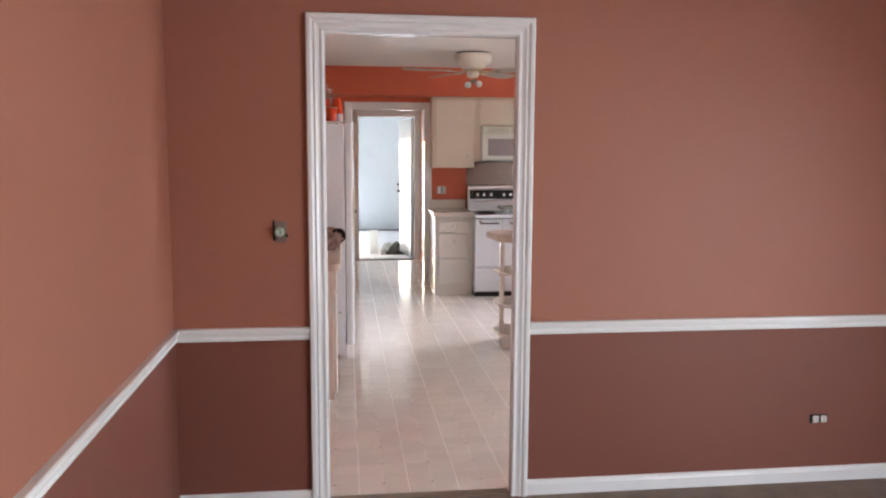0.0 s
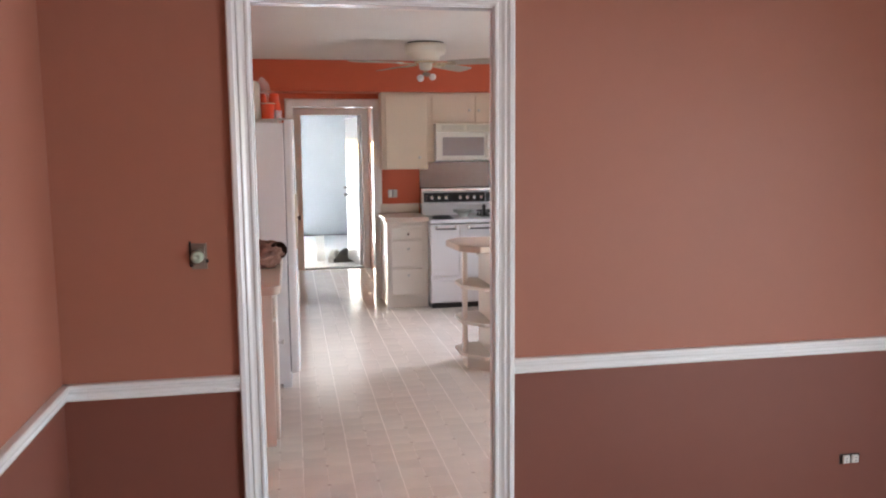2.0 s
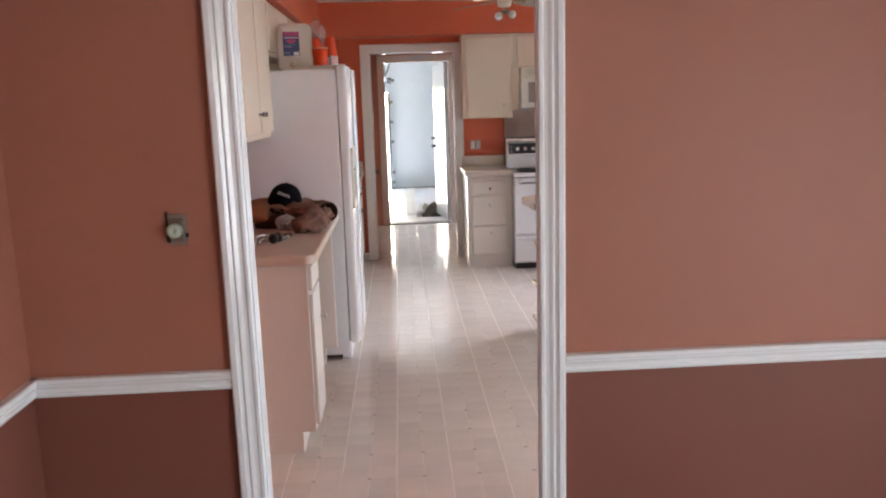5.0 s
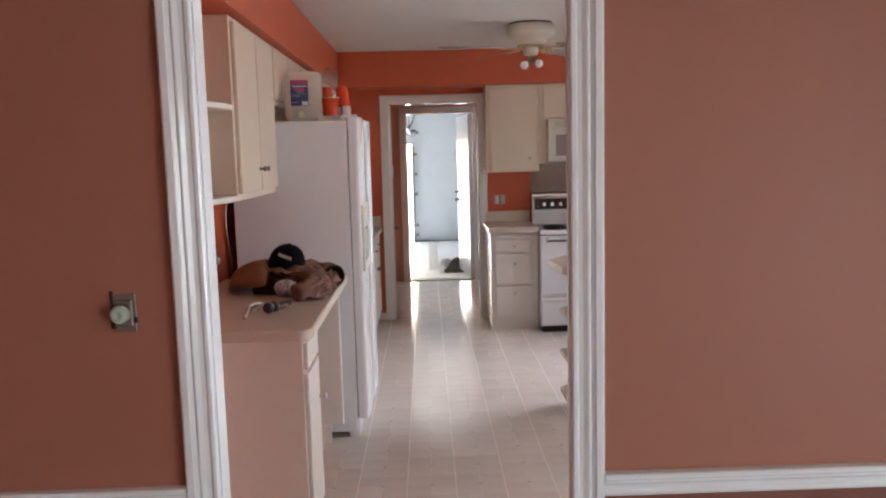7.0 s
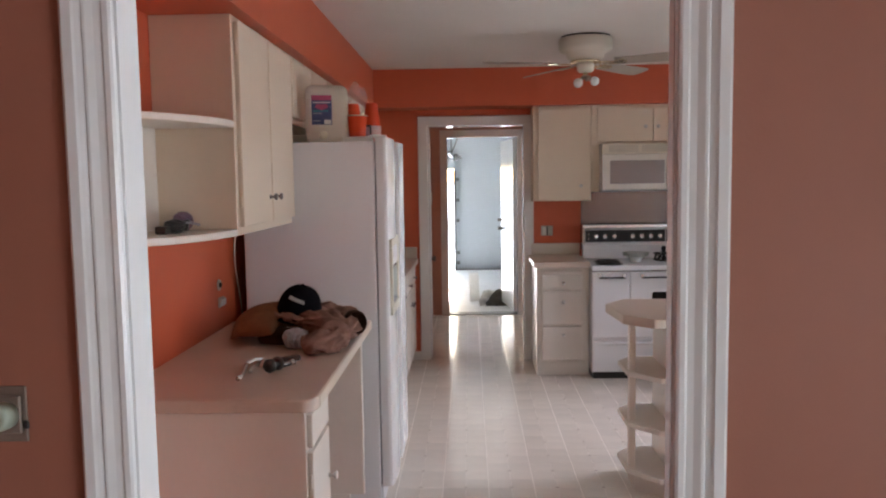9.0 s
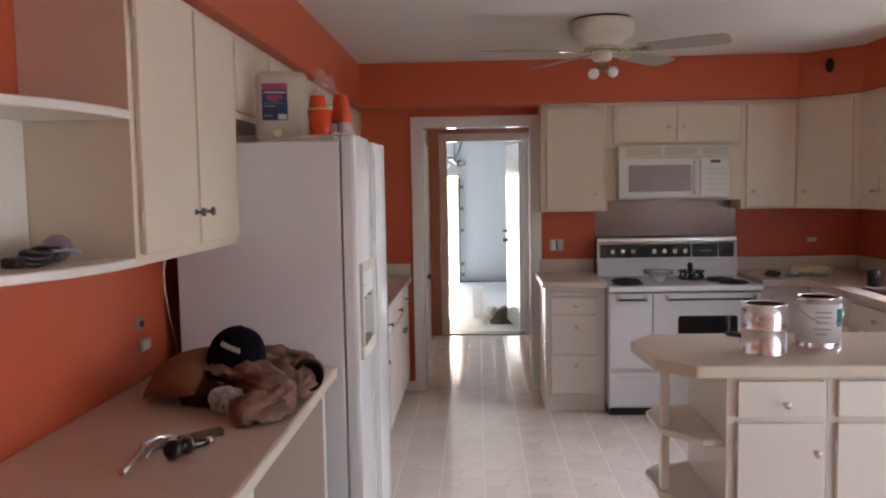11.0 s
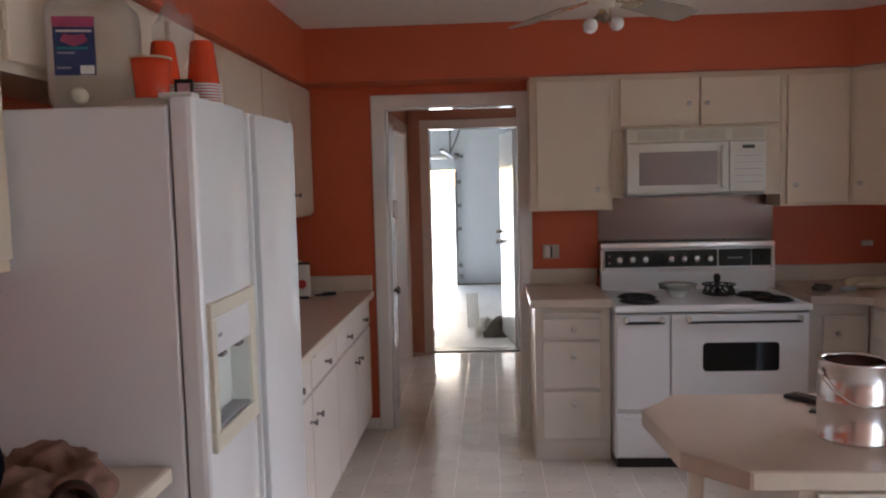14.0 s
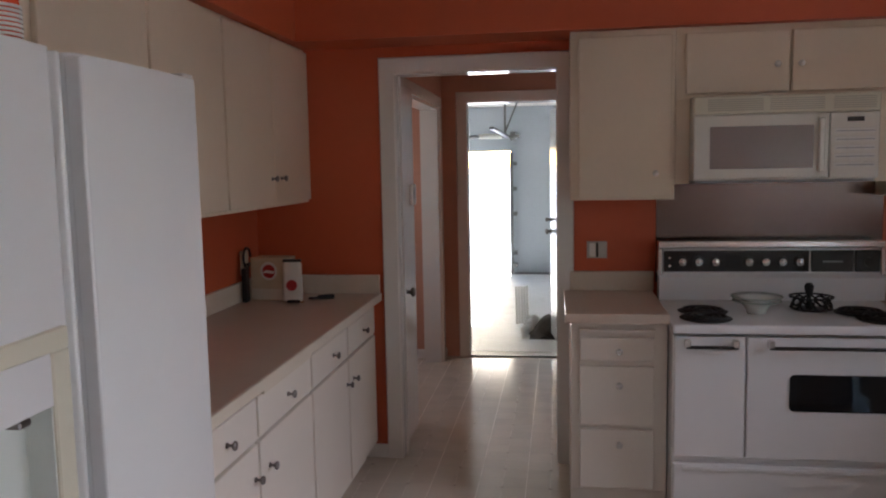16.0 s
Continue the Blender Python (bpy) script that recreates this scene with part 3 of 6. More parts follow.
def cabinet(name, label, m, w, d, z0, z1, doors, mat, knob_mat, toe=0.0, plinth_back=0.06, open_top=False, group=""):
    """A cabinet: local x along its front, front at y = 0 towards -y. doors: (kind, x0, x1, z0, z1, knob x, knob z)."""
    ob = thing(name, label, "cabinet", m, group)
    bm = bmesh.new()
    box(bm, 0, w, 0.0, d, z0 + toe, z1, 0.0015)
    part("body", bm, mat, ob)
    if toe:
        bm = bmesh.new()
        box(bm, 0.0, w, plinth_back, d, z0, z0 + toe - 0.0005)
        part("plinth", bm, mat, ob)
    for kind, x0, x1, a, b, ku, kz in doors:
        bm = bmesh.new()
        box(bm, x0, x1, -0.019, -0.0005, a, b, 0.004, 2)
        leaf = part(kind, bm, mat, ob)
        if ku is not None:
            knob_on(leaf, ku, kz, -0.019, knob_mat)
        if kind == "door":
            side = x1 - 0.0015 if ku is not None and ku < (x0 + x1) / 2 else x0 + 0.0015
            for hz in (a + 0.09, b - 0.09):
                hb = bmesh.new()
                tube(hb, [(side + (0.004 if side > (x0 + x1) / 2 else -0.004), -0.012, hz - 0.022), (side + (0.004 if side > (x0 + x1) / 2 else -0.004), -0.012, hz + 0.022)], 0.004, 8)
                part("hinge", hb, mat, leaf)
    return ob


def facing_east(x, y, z=0.0):
    """The pose of a cabinet on the west wall that faces +x; local x runs along +y."""
    return Matrix.Translation((x, y, z)) @ Matrix.Rotation(radians(90), 4, "Z")


def facing_south(x, y, z=0.0):
    return Matrix.Translation((x, y, z))


def facing_west(x, y, z=0.0):
    return Matrix.Translation((x, y, z)) @ Matrix.Rotation(radians(-90), 4, "Z")


# ---- west run: desk, wall cabinet with curved shelves ----
XF = 0.06
cabinet("desk_cabinet", "white painted desk base cabinet with drawer and door", facing_east(XF, 5.09), 0.30, 0.608, 0, 0.868,
        [("drawer", 0.012, 0.288, 0.745, 0.85, None, None), ("door", 0.012, 0.288, 0.13, 0.73, 0.262, 0.566)], M_CABW, M_NICKEL, toe=0.10)
desk_end = thing("desk_end_panel", "white painted end panel under the desk top beside the refrigerator", "panel", facing_east(XF, 6.325))
part("board", box(bmesh.new(), 0, 0.04, 0, 0.608, 0.1, 0.868, 0.002), M_CABW, desk_end)
part("foot", box(bmesh.new(), 0, 0.04, 0.07, 0.608, 0, 0.0995), M_CABW, desk_end)
apron = thing("hanging_drawer_unit", "white shallow desk drawer hung under the desk top", "drawer", facing_east(XF - 0.03, 5.40))
part("box", box(bmesh.new(), 0, 0.44, 0.02, 0.50, 0.79, 0.868, 0.001), M_CABW, apron)
part("front", box(bmesh.new(), -0.0, 0.455, 0.0, 0.0195, 0.775, 0.867, 0.003, 2), M_CABW, apron)
out = [(XK + 0.002, 5.05)]
for k in range(9):
    a = radians(-90 + 90 * k / 8)
    out.append((0.052 + 0.05 * math.cos(a), 5.10 + 0.05 * math.sin(a)))
out += [(0.102, 6.395), (XK + 0.002, 6.395)]
dt = thing("countertop", "beige laminate desk countertop with a rounded corner", "countertop", Matrix.Identity(4))
part("slab", prism(bmesh.new(), out, 0.869, 0.911, 0.006, 2), M_LAM, dt)
part("edge_band", box(bmesh.new(), 0.1025, 0.1045, 5.11, 6.39, 0.873, 0.907, 0.0005), M_LAMW, dt)

XU = -0.259
wall_cab = cabinet("wall_cabinet", "cream two-door wall cabinet above the desk", facing_east(XU, 5.545), 0.86, 0.290, 1.37, 2.146,
                   [("door", 0.025, 0.435, 1.40, 2.125, 0.40, 1.50), ("door", 0.452, 0.845, 1.40, 2.125, 0.487, 1.50)], M_CAB, M_DKNOB)
shelf = thing("corner_shelf", "white open end shelf with curved fronts above the desk", "shelf", Matrix.Translation((XK, 5.543, 0)))


def quarter(ax, ay, n=18):
    return [(0.002, 0.0)] + [(0.002 + ax * math.cos(radians(90 * k / n)), -ay * math.sin(radians(90 * k / n))) for k in range(n + 1)]


for z in (1.37, 1.752):
    part("board", prism(bmesh.new(), quarter(0.29, 0.50), z, z + 0.024, 0.003, 1), M_CABW, shelf)
part("back", box(bmesh.new(), 0.002, 0.010, -0.48, -0.001, 1.3945, 1.7515), M_CABW, shelf)

# ---- refrigerator ----
fr = thing("refrigerator", "white side-by-side refrigerator with an ice and water dispenser", "refrigerator", Matrix.Translation((0, 6.408, 0)))
part("body", box(bmesh.new(), -0.487, 0.130, 0, 0.93, 0.03, 1.740, 0.006, 2), M_FRIDGE, fr)
part("grille", box(bmesh.new(), 0.08, 0.138, 0.02, 0.91, 0.0, 0.095, 0.004), M_FRIDGE, fr)
for fy in (0.06, 0.87):
    part("foot", box(bmesh.new(), -0.46, -0.40, fy - 0.03, fy + 0.03, 0.0, 0.03), M_BLACK, fr)
FT = 1.757


def bowed(bm, ya, yb, a, b, z0, z1):
    """A slice from a to b of a gently bowed door front that runs from ya to yb, with rounded sides."""
    h, yc, r = (yb - ya) / 2, (ya + yb) / 2, 0.016
    cols = sorted({a, b} | {y for y in [ya + r * k / 4 for k in range(5)] + [yb - r * k / 4 for k in range(5)] + [ya + (yb - ya) * k / 48 for k in range(1, 48)] if a < y < b})
    pts = []
    for y in cols:
        e = min(y - ya, yb - y)
        edge = r - math.sqrt(max(0.0, r * r - (r - e) ** 2)) if e < r else 0.0
        pts.append((0.188 + 0.012 * (1 - ((y - yc) / h) ** 2) - edge, y))
    return prism(bm, [(0.138, b), (0.138, a)] + pts, z0, z1)


# the dispenser's opening goes through the freezer door's front
y0, y1, z0, z1 = 0.045, 0.305, 0.972, 1.155
fd = bmesh.new()
bowed(fd, 0.0, 0.382, 0.0, 0.382, 0.105, z0)
bowed(fd, 0.0, 0.382, 0.0, 0.382, z1, FT)
bowed(fd, 0.0, 0.382, 0.0, y0, z0, z1)
bowed(fd, 0.0, 0.382, y1, 0.382, z0, z1)
box(fd, 0.138, 0.143, y0, y1, z0, z1)
fz = part("freezer_door", fd, M_DOORW, fr)
part("fridge_door", bowed(bmesh.new(), 0.440, 0.928, 0.440, 0.928, 0.105, FT), M_DOORW, fr)
part("handle_channel", box(bmesh.new(), 0.131, 0.160, 0.383, 0.439, 0.11, FT - 0.008), M_GREY, fr)
for hy in (0.372, 0.439):
    part("door_edge", box(bmesh.new(), 0.170, 0.203, hy, hy + 0.012, 0.112, FT - 0.006, 0.005, 3), M_DOORW, fr)
part("gasket", box(bmesh.new(), 0.1305, 0.1375, 0.012, 0.918, 0.11, 1.738), M_GREY, fr)
part("hinge_cover", box(bmesh.new(), 0.105, 0.185, 0.012, 0.060, FT + 0.0005, FT + 0.012, 0.003), M_PAPER, fr)
part("hinge_cover", box(bmesh.new(), 0.105, 0.185, 0.870, 0.918, FT + 0.0005, FT + 0.012, 0.003), M_PAPER, fr)
XD = 0.2005
disp = part("dispenser_frame", boxes((0.184, XD + 0.004, 0.018, 0.352, 1.246, 1.284, 0.003), (0.184, XD + 0.004, 0.018, 0.352, 0.925, 0.972, 0.003), (0.184, XD + 0.004, 0.018, 0.045, 0.972, 1.246, 0.003), (0.184, XD + 0.004, 0.305, 0.352, 0.972, 1.246, 0.003)), M_BISQUE, fr, "bisque plastic frame")
part("control_strip", box(bmesh.new(), 0.184, XD + 0.001, 0.0455, 0.3045, 1.156, 1.2455, 0.001), M_FRIDGE, disp)
part("badge", box(bmesh.new(), XD + 0.0012, XD + 0.002, 0.06, 0.085, 1.195, 1.205), M_GREY, disp)
for ky in (0.085, 0.215):
    part("lever", box(bmesh.new(), 0.165, XD + 0.003, ky, ky + 0.03, 1.143, 1.1555, 0.003), M_DKNOB, disp)
part("recess", boxes((0.1435, 0.147, 0.047, 0.303, 0.974, 1.153), (0.147, 0.198, 0.0455, 0.049, 0.974, 1.153), (0.147, 0.198, 0.301, 0.3045, 0.974, 1.153)), M_RECESS, disp, "pale dispenser recess")
part("drip_tray", box(bmesh.new(), 0.148, 0.196, 0.05, 0.30, 0.9725, 0.980, 0.001), M_GREY, disp)

# ---- cabinets over the refrigerator and the west counter ----
cabinet("bridge_cabinet", "cream shallow cabinet above the refrigerator", facing_east(XU, 6.407), 0.945, 0.290, 1.83, 2.146,
        [("door", 0.02, 0.465, 1.855, 2.125, None, None), ("door", 0.48, 0.925, 1.855, 2.125, None, None)], M_CAB, M_DKNOB)
cabinet("wall_cabinet", "cream two-door wall cabinet above the counter", facing_east(XU, 7.354), 1.13, 0.290, 1.37, 2.146,
        [("door", 0.02, 0.56, 1.385, 2.13, 0.52, 1.50), ("door", 0.575, 1.122, 1.385, 2.13, 0.615, 1.50)], M_CAB, M_DKNOB, group="west wall cabinets")
cabinet("wall_cabinet", "cream two-door wall cabinet in the corner by the hall door", facing_east(XU, 8.486), 1.05, 0.290, 1.37, 2.146,
        [("door", 0.008, 0.515, 1.385, 2.13, 0.475, 1.50), ("door", 0.522, 1.035, 1.385, 2.13, 0.593, 1.50)], M_CAB, M_DKNOB, group="west wall cabinets")
XB = 0.081
cabinet("base_cabinet", "white base cabinet with two drawers above two doors", facing_east(XB, 7.352), 1.036, 0.63, 0, 0.848,
        [("drawer", 0.02, 0.478, 0.70, 0.832, 0.248, 0.762), ("drawer", 0.495, 1.028, 0.70, 0.832, 0.765, 0.762),
         ("door", 0.02, 0.478, 0.125, 0.685, 0.444, 0.58), ("door", 0.495, 1.028, 0.125, 0.685, 0.568, 0.58)], M_CABW, M_DKNOB, toe=0.10, group="west base cabinets")
cabinet("base_cabinet", "white base cabinet with two drawers above two doors", facing_east(XB, 8.390), 1.10, 0.63, 0, 0.848,
        [("drawer", 0.012, 0.515, 0.70, 0.832, 0.289, 0.762), ("drawer", 0.535, 1.045, 0.70, 0.832, 0.804, 0.762),
         ("door", 0.012, 0.515, 0.125, 0.685, 0.490, 0.58), ("door", 0.535, 1.045, 0.125, 0.685, 0.601, 0.58)], M_CABW, M_DKNOB, toe=0.10, group="west base cabinets")
ct = thing("countertop", "beige laminate countertop with a cream backsplash", "countertop", Matrix.Translation((XK, 7.345, 0)))
part("slab", box(bmesh.new(), 0.002, 0.663, 0, 2.193, 0.8485, 0.888, 0.005, 2), M_LAM, ct)
part("front_edge", box(bmesh.new(), 0.6635, 0.668, 0, 2.193, 0.849, 0.887, 0.001), M_LAMW, ct)
part("backsplash", box(bmesh.new(), 0.002, 0.022, 0, 2.172, 0.8885, 0.985, 0.003), M_LAMW, ct)
part("backsplash", box(bmesh.new(), 0.002, 0.661, 2.173, 2.193, 0.8885, 0.985, 0.003), M_LAMW, ct)
board = solid("pull_out_board", box(bmesh.new(), 0.070, 0.112, 7.87, 8.36, 0.8325, 0.8475, 0.002), M_LAMW, "cream cutting board slid under the countertop", "cutting board")

# ---- range wall ----
cabinet("drawer_cabinet", "white three-drawer base cabinet beside the hall door", facing_south(1.088, 8.947), 0.408, 0.59, 0, 0.865,
        [("drawer", 0.038, 0.352, 0.694, 0.797, 0.205, 0.742), ("drawer", 0.038, 0.352, 0.412, 0.672, 0.205, 0.592), ("drawer", 0.038, 0.352, 0.128, 0.392, 0.205, 0.330)], M_CABW, M_NICKEL, toe=0.112, plinth_back=0.012)
solid("pull_out_board", box(bmesh.new(), 1.125, 1.445, 8.928, 8.99, 0.815, 0.832, 0.002), M_CABW, "white cutting board slid above the drawers", "cutting board")
ct2 = thing("countertop", "beige laminate countertop with a cream backsplash beside the range", "countertop", Matrix.Translation((1.062, 8.885, 0)))
part("slab", box(bmesh.new(), 0, 0.436, 0, 0.652, 0.866, 0.908, 0.005, 2), M_LAM, ct2)
part("backsplash", box(bmesh.new(), 0.03, 0.44, 0.632, 0.652, 0.9085, 1.005, 0.003), M_LAMW, ct2)
UY = 9.303
cabinet("wall_cabinet", "cream single-door wall cabinet beside the hall door", facing_south(1.092, UY), 0.474, 0.234, 1.37, 2.146,
        [("door", 0.04, 0.457, 1.385, 2.115, 0.385, 1.492)], M_CAB, M_NICKEL, group="range wall cabinets")
cabinet("wall_cabinet", "cream two-door wall cabinet above the microwave", facing_south(1.568, UY), 0.95, 0.234, 1.825, 2.146,
        [("door", 0.042, 0.486, 1.845, 2.115, 0.43, 1.965), ("door", 0.497, 0.94, 1.845, 2.115, 0.53, 1.965)], M_CAB, M_NICKEL, group="range wall cabinets")
for fx0, fx1 in ((1.568, 1.632), (2.432, 2.518)):
    solid("filler_panel", box(bmesh.new(), fx0, fx1, UY, UY + 0.234, 1.44, 1.8245, 0.001), M_CAB, "cream filler panel beside the microwave", "panel", "microwave fillers")
cabinet("wall_cabinet", "cream single-door wall cabinet beside the microwave", facing_south(2.52, UY), 0.385, 0.234, 1.37, 2.146,
        [("door", 0.032, 0.37, 1.385, 2.115, 0.075, 1.492)], M_CAB, M_NICKEL, group="range wall cabinets")
diag = facing_south(2.907, UY) @ Matrix.Rotation(radians(-45), 4, "Z")
dc = thing("corner_wall_cabinet", "cream corner wall cabinet with a slanted door", "cabinet", diag)
cb = bmesh.new()
inv = diag.inverted()
prism(cb, [tuple((inv @ Vector((x, y, 0)))[:2]) for x, y in ((2.907, UY), (3.203, 9.007), (XR - 0.002, 9.007), (XR - 0.002, 9.537), (2.907, 9.537))], 1.37, 2.146)
part("body", cb, M_CAB, dc)
dd = part("door", box(bmesh.new(), 0.03, 0.385, -0.019, -0.0005, 1.385, 2.115, 0.004, 2), M_CAB, dc)
knob_on(dd, 0.07, 1.492, -0.019, M_NICKEL)
cabinet("wall_cabinet", "cream wall cabinet beside the sink window", facing_west(3.205, 9.004), 0.60, 0.263, 1.37, 2.146,
        [("door", 0.03, 0.29, 1.385, 2.115, 0.26, 1.492), ("door", 0.305, 0.57, 1.385, 2.115, 0.335, 1.492)], M_CAB, M_NICKEL)
structure("trim_steel_splash", box(bmesh.new(), 1.512, 2.56, 9.5345, 9.5385, 0.95, 1.455), M_STEEL, "brushed stainless steel sheet on the wall behind the range", "backsplash")

# ---- microwave ----
mw = thing("microwave", "white over-the-range microwave oven with a grey window", "microwave", Matrix.Translation((1.634, 9.20, 1.455)) @ Matrix.Diagonal((0.976, 1, 1.02, 1)))
part("body", box(bmesh.new(), 0, 0.795, 0.022, 0.335, 0.0, 0.366, 0.004), M_MWAVE, mw)
dr = part("door", box(bmesh.new(), 0.0, 0.582, 0.0, 0.0215, 0.006, 0.282, 0.006, 2), M_MWAVE, mw)
part("window", box(bmesh.new(), 0.07, 0.515, -0.003, -0.0003, 0.05, 0.232, 0.001), M_MESH, dr, "grey mesh window")
part("handle", box(bmesh.new(), 0.533, 0.560, -0.026, -0.0003, 0.03, 0.262, 0.008, 3), M_MWAVE, dr)
cp = part("control_panel", box(bmesh.new(), 0.585, 0.793, 0.0, 0.0215, 0.006, 0.282, 0.005, 2), M_MWAVE, mw)
part("display", box(bmesh.new(), 0.655, 0.725, -0.002, -0.0003, 0.243, 0.262), M_BLACK, cp)
for r in range(5):
    for c in range(3):
        part("button", box(bmesh.new(), 0.605 + c * 0.06, 0.655 + c * 0.06, -0.002, -0.0003, 0.05 + r * 0.036, 0.072 + r * 0.036, 0.0008), M_PAPER, cp)
for r in range(5):
    part("print_row", box(bmesh.new(), 0.612, 0.770, -0.0026, -0.0021, 0.0575 + r * 0.036, 0.0605 + r * 0.036), M_GREY, cp)
vg = part("vent_grille", box(bmesh.new(), 0.0, 0.795, 0.004, 0.0215, 0.286, 0.364, 0.004), M_BISQUE, mw, "bisque vent grille")
# slat lines carry the grille's shade as a darker bisque
for sx0, sx1 in ((0.06, 0.30), (0.33, 0.56), (0.60, 0.775)):
    for k in range(6):
        part("slat", box(bmesh.new(), sx0, sx1, 0.0, 0.0037, 0.300 + k * 0.009, 0.305 + k * 0.009), M_VENT, vg)
part("underside", box(bmesh.new(), 0.01, 0.785, 0.03, 0.33, -0.012, -0.0005, 0.002), M_GREY, mw)

# ---- range ----
rg = thing("range", "white vintage double-oven electric range with chrome trim", "range", Matrix.Translation((1.502, 8.82, 0)) @ Matrix.Diagonal((0.978, 1, 1, 1)))
part("body", box(bmesh.new(), 0, 1.024, 0.012, 0.66, 0.052, 0.838, 0.004), M_ENAMEL, rg)
part("base", box(bmesh.new(), 0.01, 1.014, 0.02, 0.65, 0, 0.0515), M_BLACK, rg, "black recessed base")
ct_b = bmesh.new()
box(ct_b, -0.006, 1.03, -0.03, 0.60, 0.846, 0.884, 0.010, 3)
part("cooktop", ct_b, M_ENAMEL, rg)
part("trim_strip", box(bmesh.new(), 0.0, 1.024, 0.004, 0.05, 0.8385, 0.8455), M_BLACK, rg)
for x0, x1, hx0, hx1, nm in ((0.004, 0.289, 0.045, 0.255, "small_oven_door"), (0.297, 1.020, 0.375, 0.975, "oven_door")):
    od = part(nm, box(bmesh.new(), x0, x1, -0.012, 0.0115, 0.326, 0.834, 0.006, 2), M_ENAMEL, rg)
    hb = part("handle", box(bmesh.new(), hx0, hx1, -0.050, -0.036, 0.788, 0.802, 0.005, 2), M_BLACK, od, "black bar handle")
    for ex in (hx0, hx1 - 0.018):
        part("bracket", box(bmesh.new(), ex - 0.004, ex + 0.020, -0.050, -0.0125, 0.792, 0.824, 0.003), M_CHROME, od)
    if nm == "oven_door":
        pts = []
        for cx, cz, a0 in ((0.844, 0.662, 0), (0.484, 0.662, 90), (0.484, 0.550, 180), (0.844, 0.550, 270)):
            for k in range(5):
                a = radians(a0 + 22.5 * k)
                pts.append((cx + 0.02 * math.cos(a), cz + 0.02 * math.sin(a)))
        part("window", prism(bmesh.new(), pts, 0.0, 0.004, 0.001, 1, Matrix.Translation((0, -0.0123, 0)) @ FRONT), M_GLASSBLK, od, "black glass window")
dw = part("drawer", box(bmesh.new(), 0.004, 1.020, -0.010, 0.0115, 0.066, 0.298, 0.006, 2), M_ENAMEL, rg)
part("pull", box(bmesh.new(), 0.04, 0.98, -0.020, -0.0105, 0.272, 0.290, 0.004, 2), M_ENAMEL, dw)
bg = bmesh.new()
for_guard = [(0.575, 0.8845), (0.66, 0.8845), (0.66, 1.156), (0.615, 1.156), (0.600, 1.01), (0.575, 0.99)]
t = bmesh.new()
fa = [t.verts.new((0.012, y, z)) for y, z in for_guard]
fb = [t.verts.new((1.050, y, z)) for y, z in for_guard]
for i in range(6):
    t.faces.new((fa[i], fa[(i + 1) % 6], fb[(i + 1) % 6], fb[i]))
t.faces.new(fa), t.faces.new(fb)
bmesh.ops.recalc_face_normals(t, faces=t.faces[:])
join(bg, t)
back = part("backguard", bg, M_ENAMEL, rg)
part("chrome_cap", box(bmesh.new(), 0.008, 1.054, 0.585, 0.665, 1.130, 1.166, 0.008, 2), M_CHROME, back)
part("chrome_side", box(bmesh.new(), 0.008, 0.028, 0.588, 0.66, 1.0, 1.1295, 0.003), M_CHROME, back)
part("chrome_side", box(bmesh.new(), 1.034, 1.054, 0.588, 0.66, 1.0, 1.1295, 0.003), M_CHROME, back)
for x0, x1 in ((0.036, 0.712), (0.722, 0.912), (0.920, 1.030)):
    pn = part("control_panel", box(bmesh.new(), x0, x1, 0.592, 0.612, 1.018, 1.118, 0.003), M_BLACK, back, "black control panel")
    if x0 < 0.1:
        for kx in (0.123, 0.200, 0.279, 0.434, 0.511, 0.588, 0.666):
            dial = part("dial", lathe(bmesh.new(), [(0, 0), (0.027, 0), (0.026, 0.004), (0.020, 0.006)], 20, Matrix.Translation((kx, 0.592, 1.066)) @ FRONT), M_BLACK, pn, "black dial skirt")
            part("dial_cap", lathe(bmesh.new(), [(0.021, 0.006), (0.020, 0.018), (0.015, 0.024), (0.007, 0.026), (0, 0.0265)], 20, Matrix.Translation((kx, 0.592, 1.066)) @ FRONT), M_DIAL, dial, "chrome dial cap", smooth=True)
            part("grip", box(bmesh.new(), kx - 0.003, kx + 0.003, 0.560, 0.5655, 1.052, 1.080, 0.001), M_DIAL, dial)
        for lz in (1.045, 1.085):
            part("lamp", lathe(bmesh.new(), [(0, 0), (0.007, 0), (0.006, 0.004), (0, 0.005)], 10, Matrix.Translation((0.062, 0.592, lz)) @ FRONT), M_CHROME, pn)
        part("switch_plate", box(bmesh.new(), 0.325, 0.395, 0.590, 0.5918, 1.035, 1.10), M_IRON, pn)
    elif x0 < 0.9:
        part("bar_mark", box(bmesh.new(), x0 + 0.05, x1 - 0.05, 0.5905, 0.5918, 1.062, 1.070), M_GREY, pn)
    else:
        part("timer_knob", lathe(bmesh.new(), [(0, 0), (0.022, 0), (0.020, 0.012), (0, 0.013)], 18, Matrix.Translation((0.975, 0.592, 1.066)) @ FRONT), M_IRON, pn)
for bx, by in ((0.165, 0.25), (0.15, 0.09), (0.83, 0.25), (0.87, 0.09)):
    br = part("burner", lathe(bmesh.new(), [(0, 0.885), (0.105, 0.885), (0.110, 0.888), (0.100, 0.890), (0, 0.888)], 28, Matrix.Translation((bx, by + 0.02, 0))), M_IRON, rg, "black coil burner")
    for r in (0.035, 0.060, 0.085):
        part("coil", lathe(bmesh.new(), [(r - 0.007, 0.8905), (r - 0.004, 0.899), (r + 0.004, 0.899), (r + 0.007, 0.8905)], 24, Matrix.Translation((bx, by + 0.02, 0))), M_IRON, br)

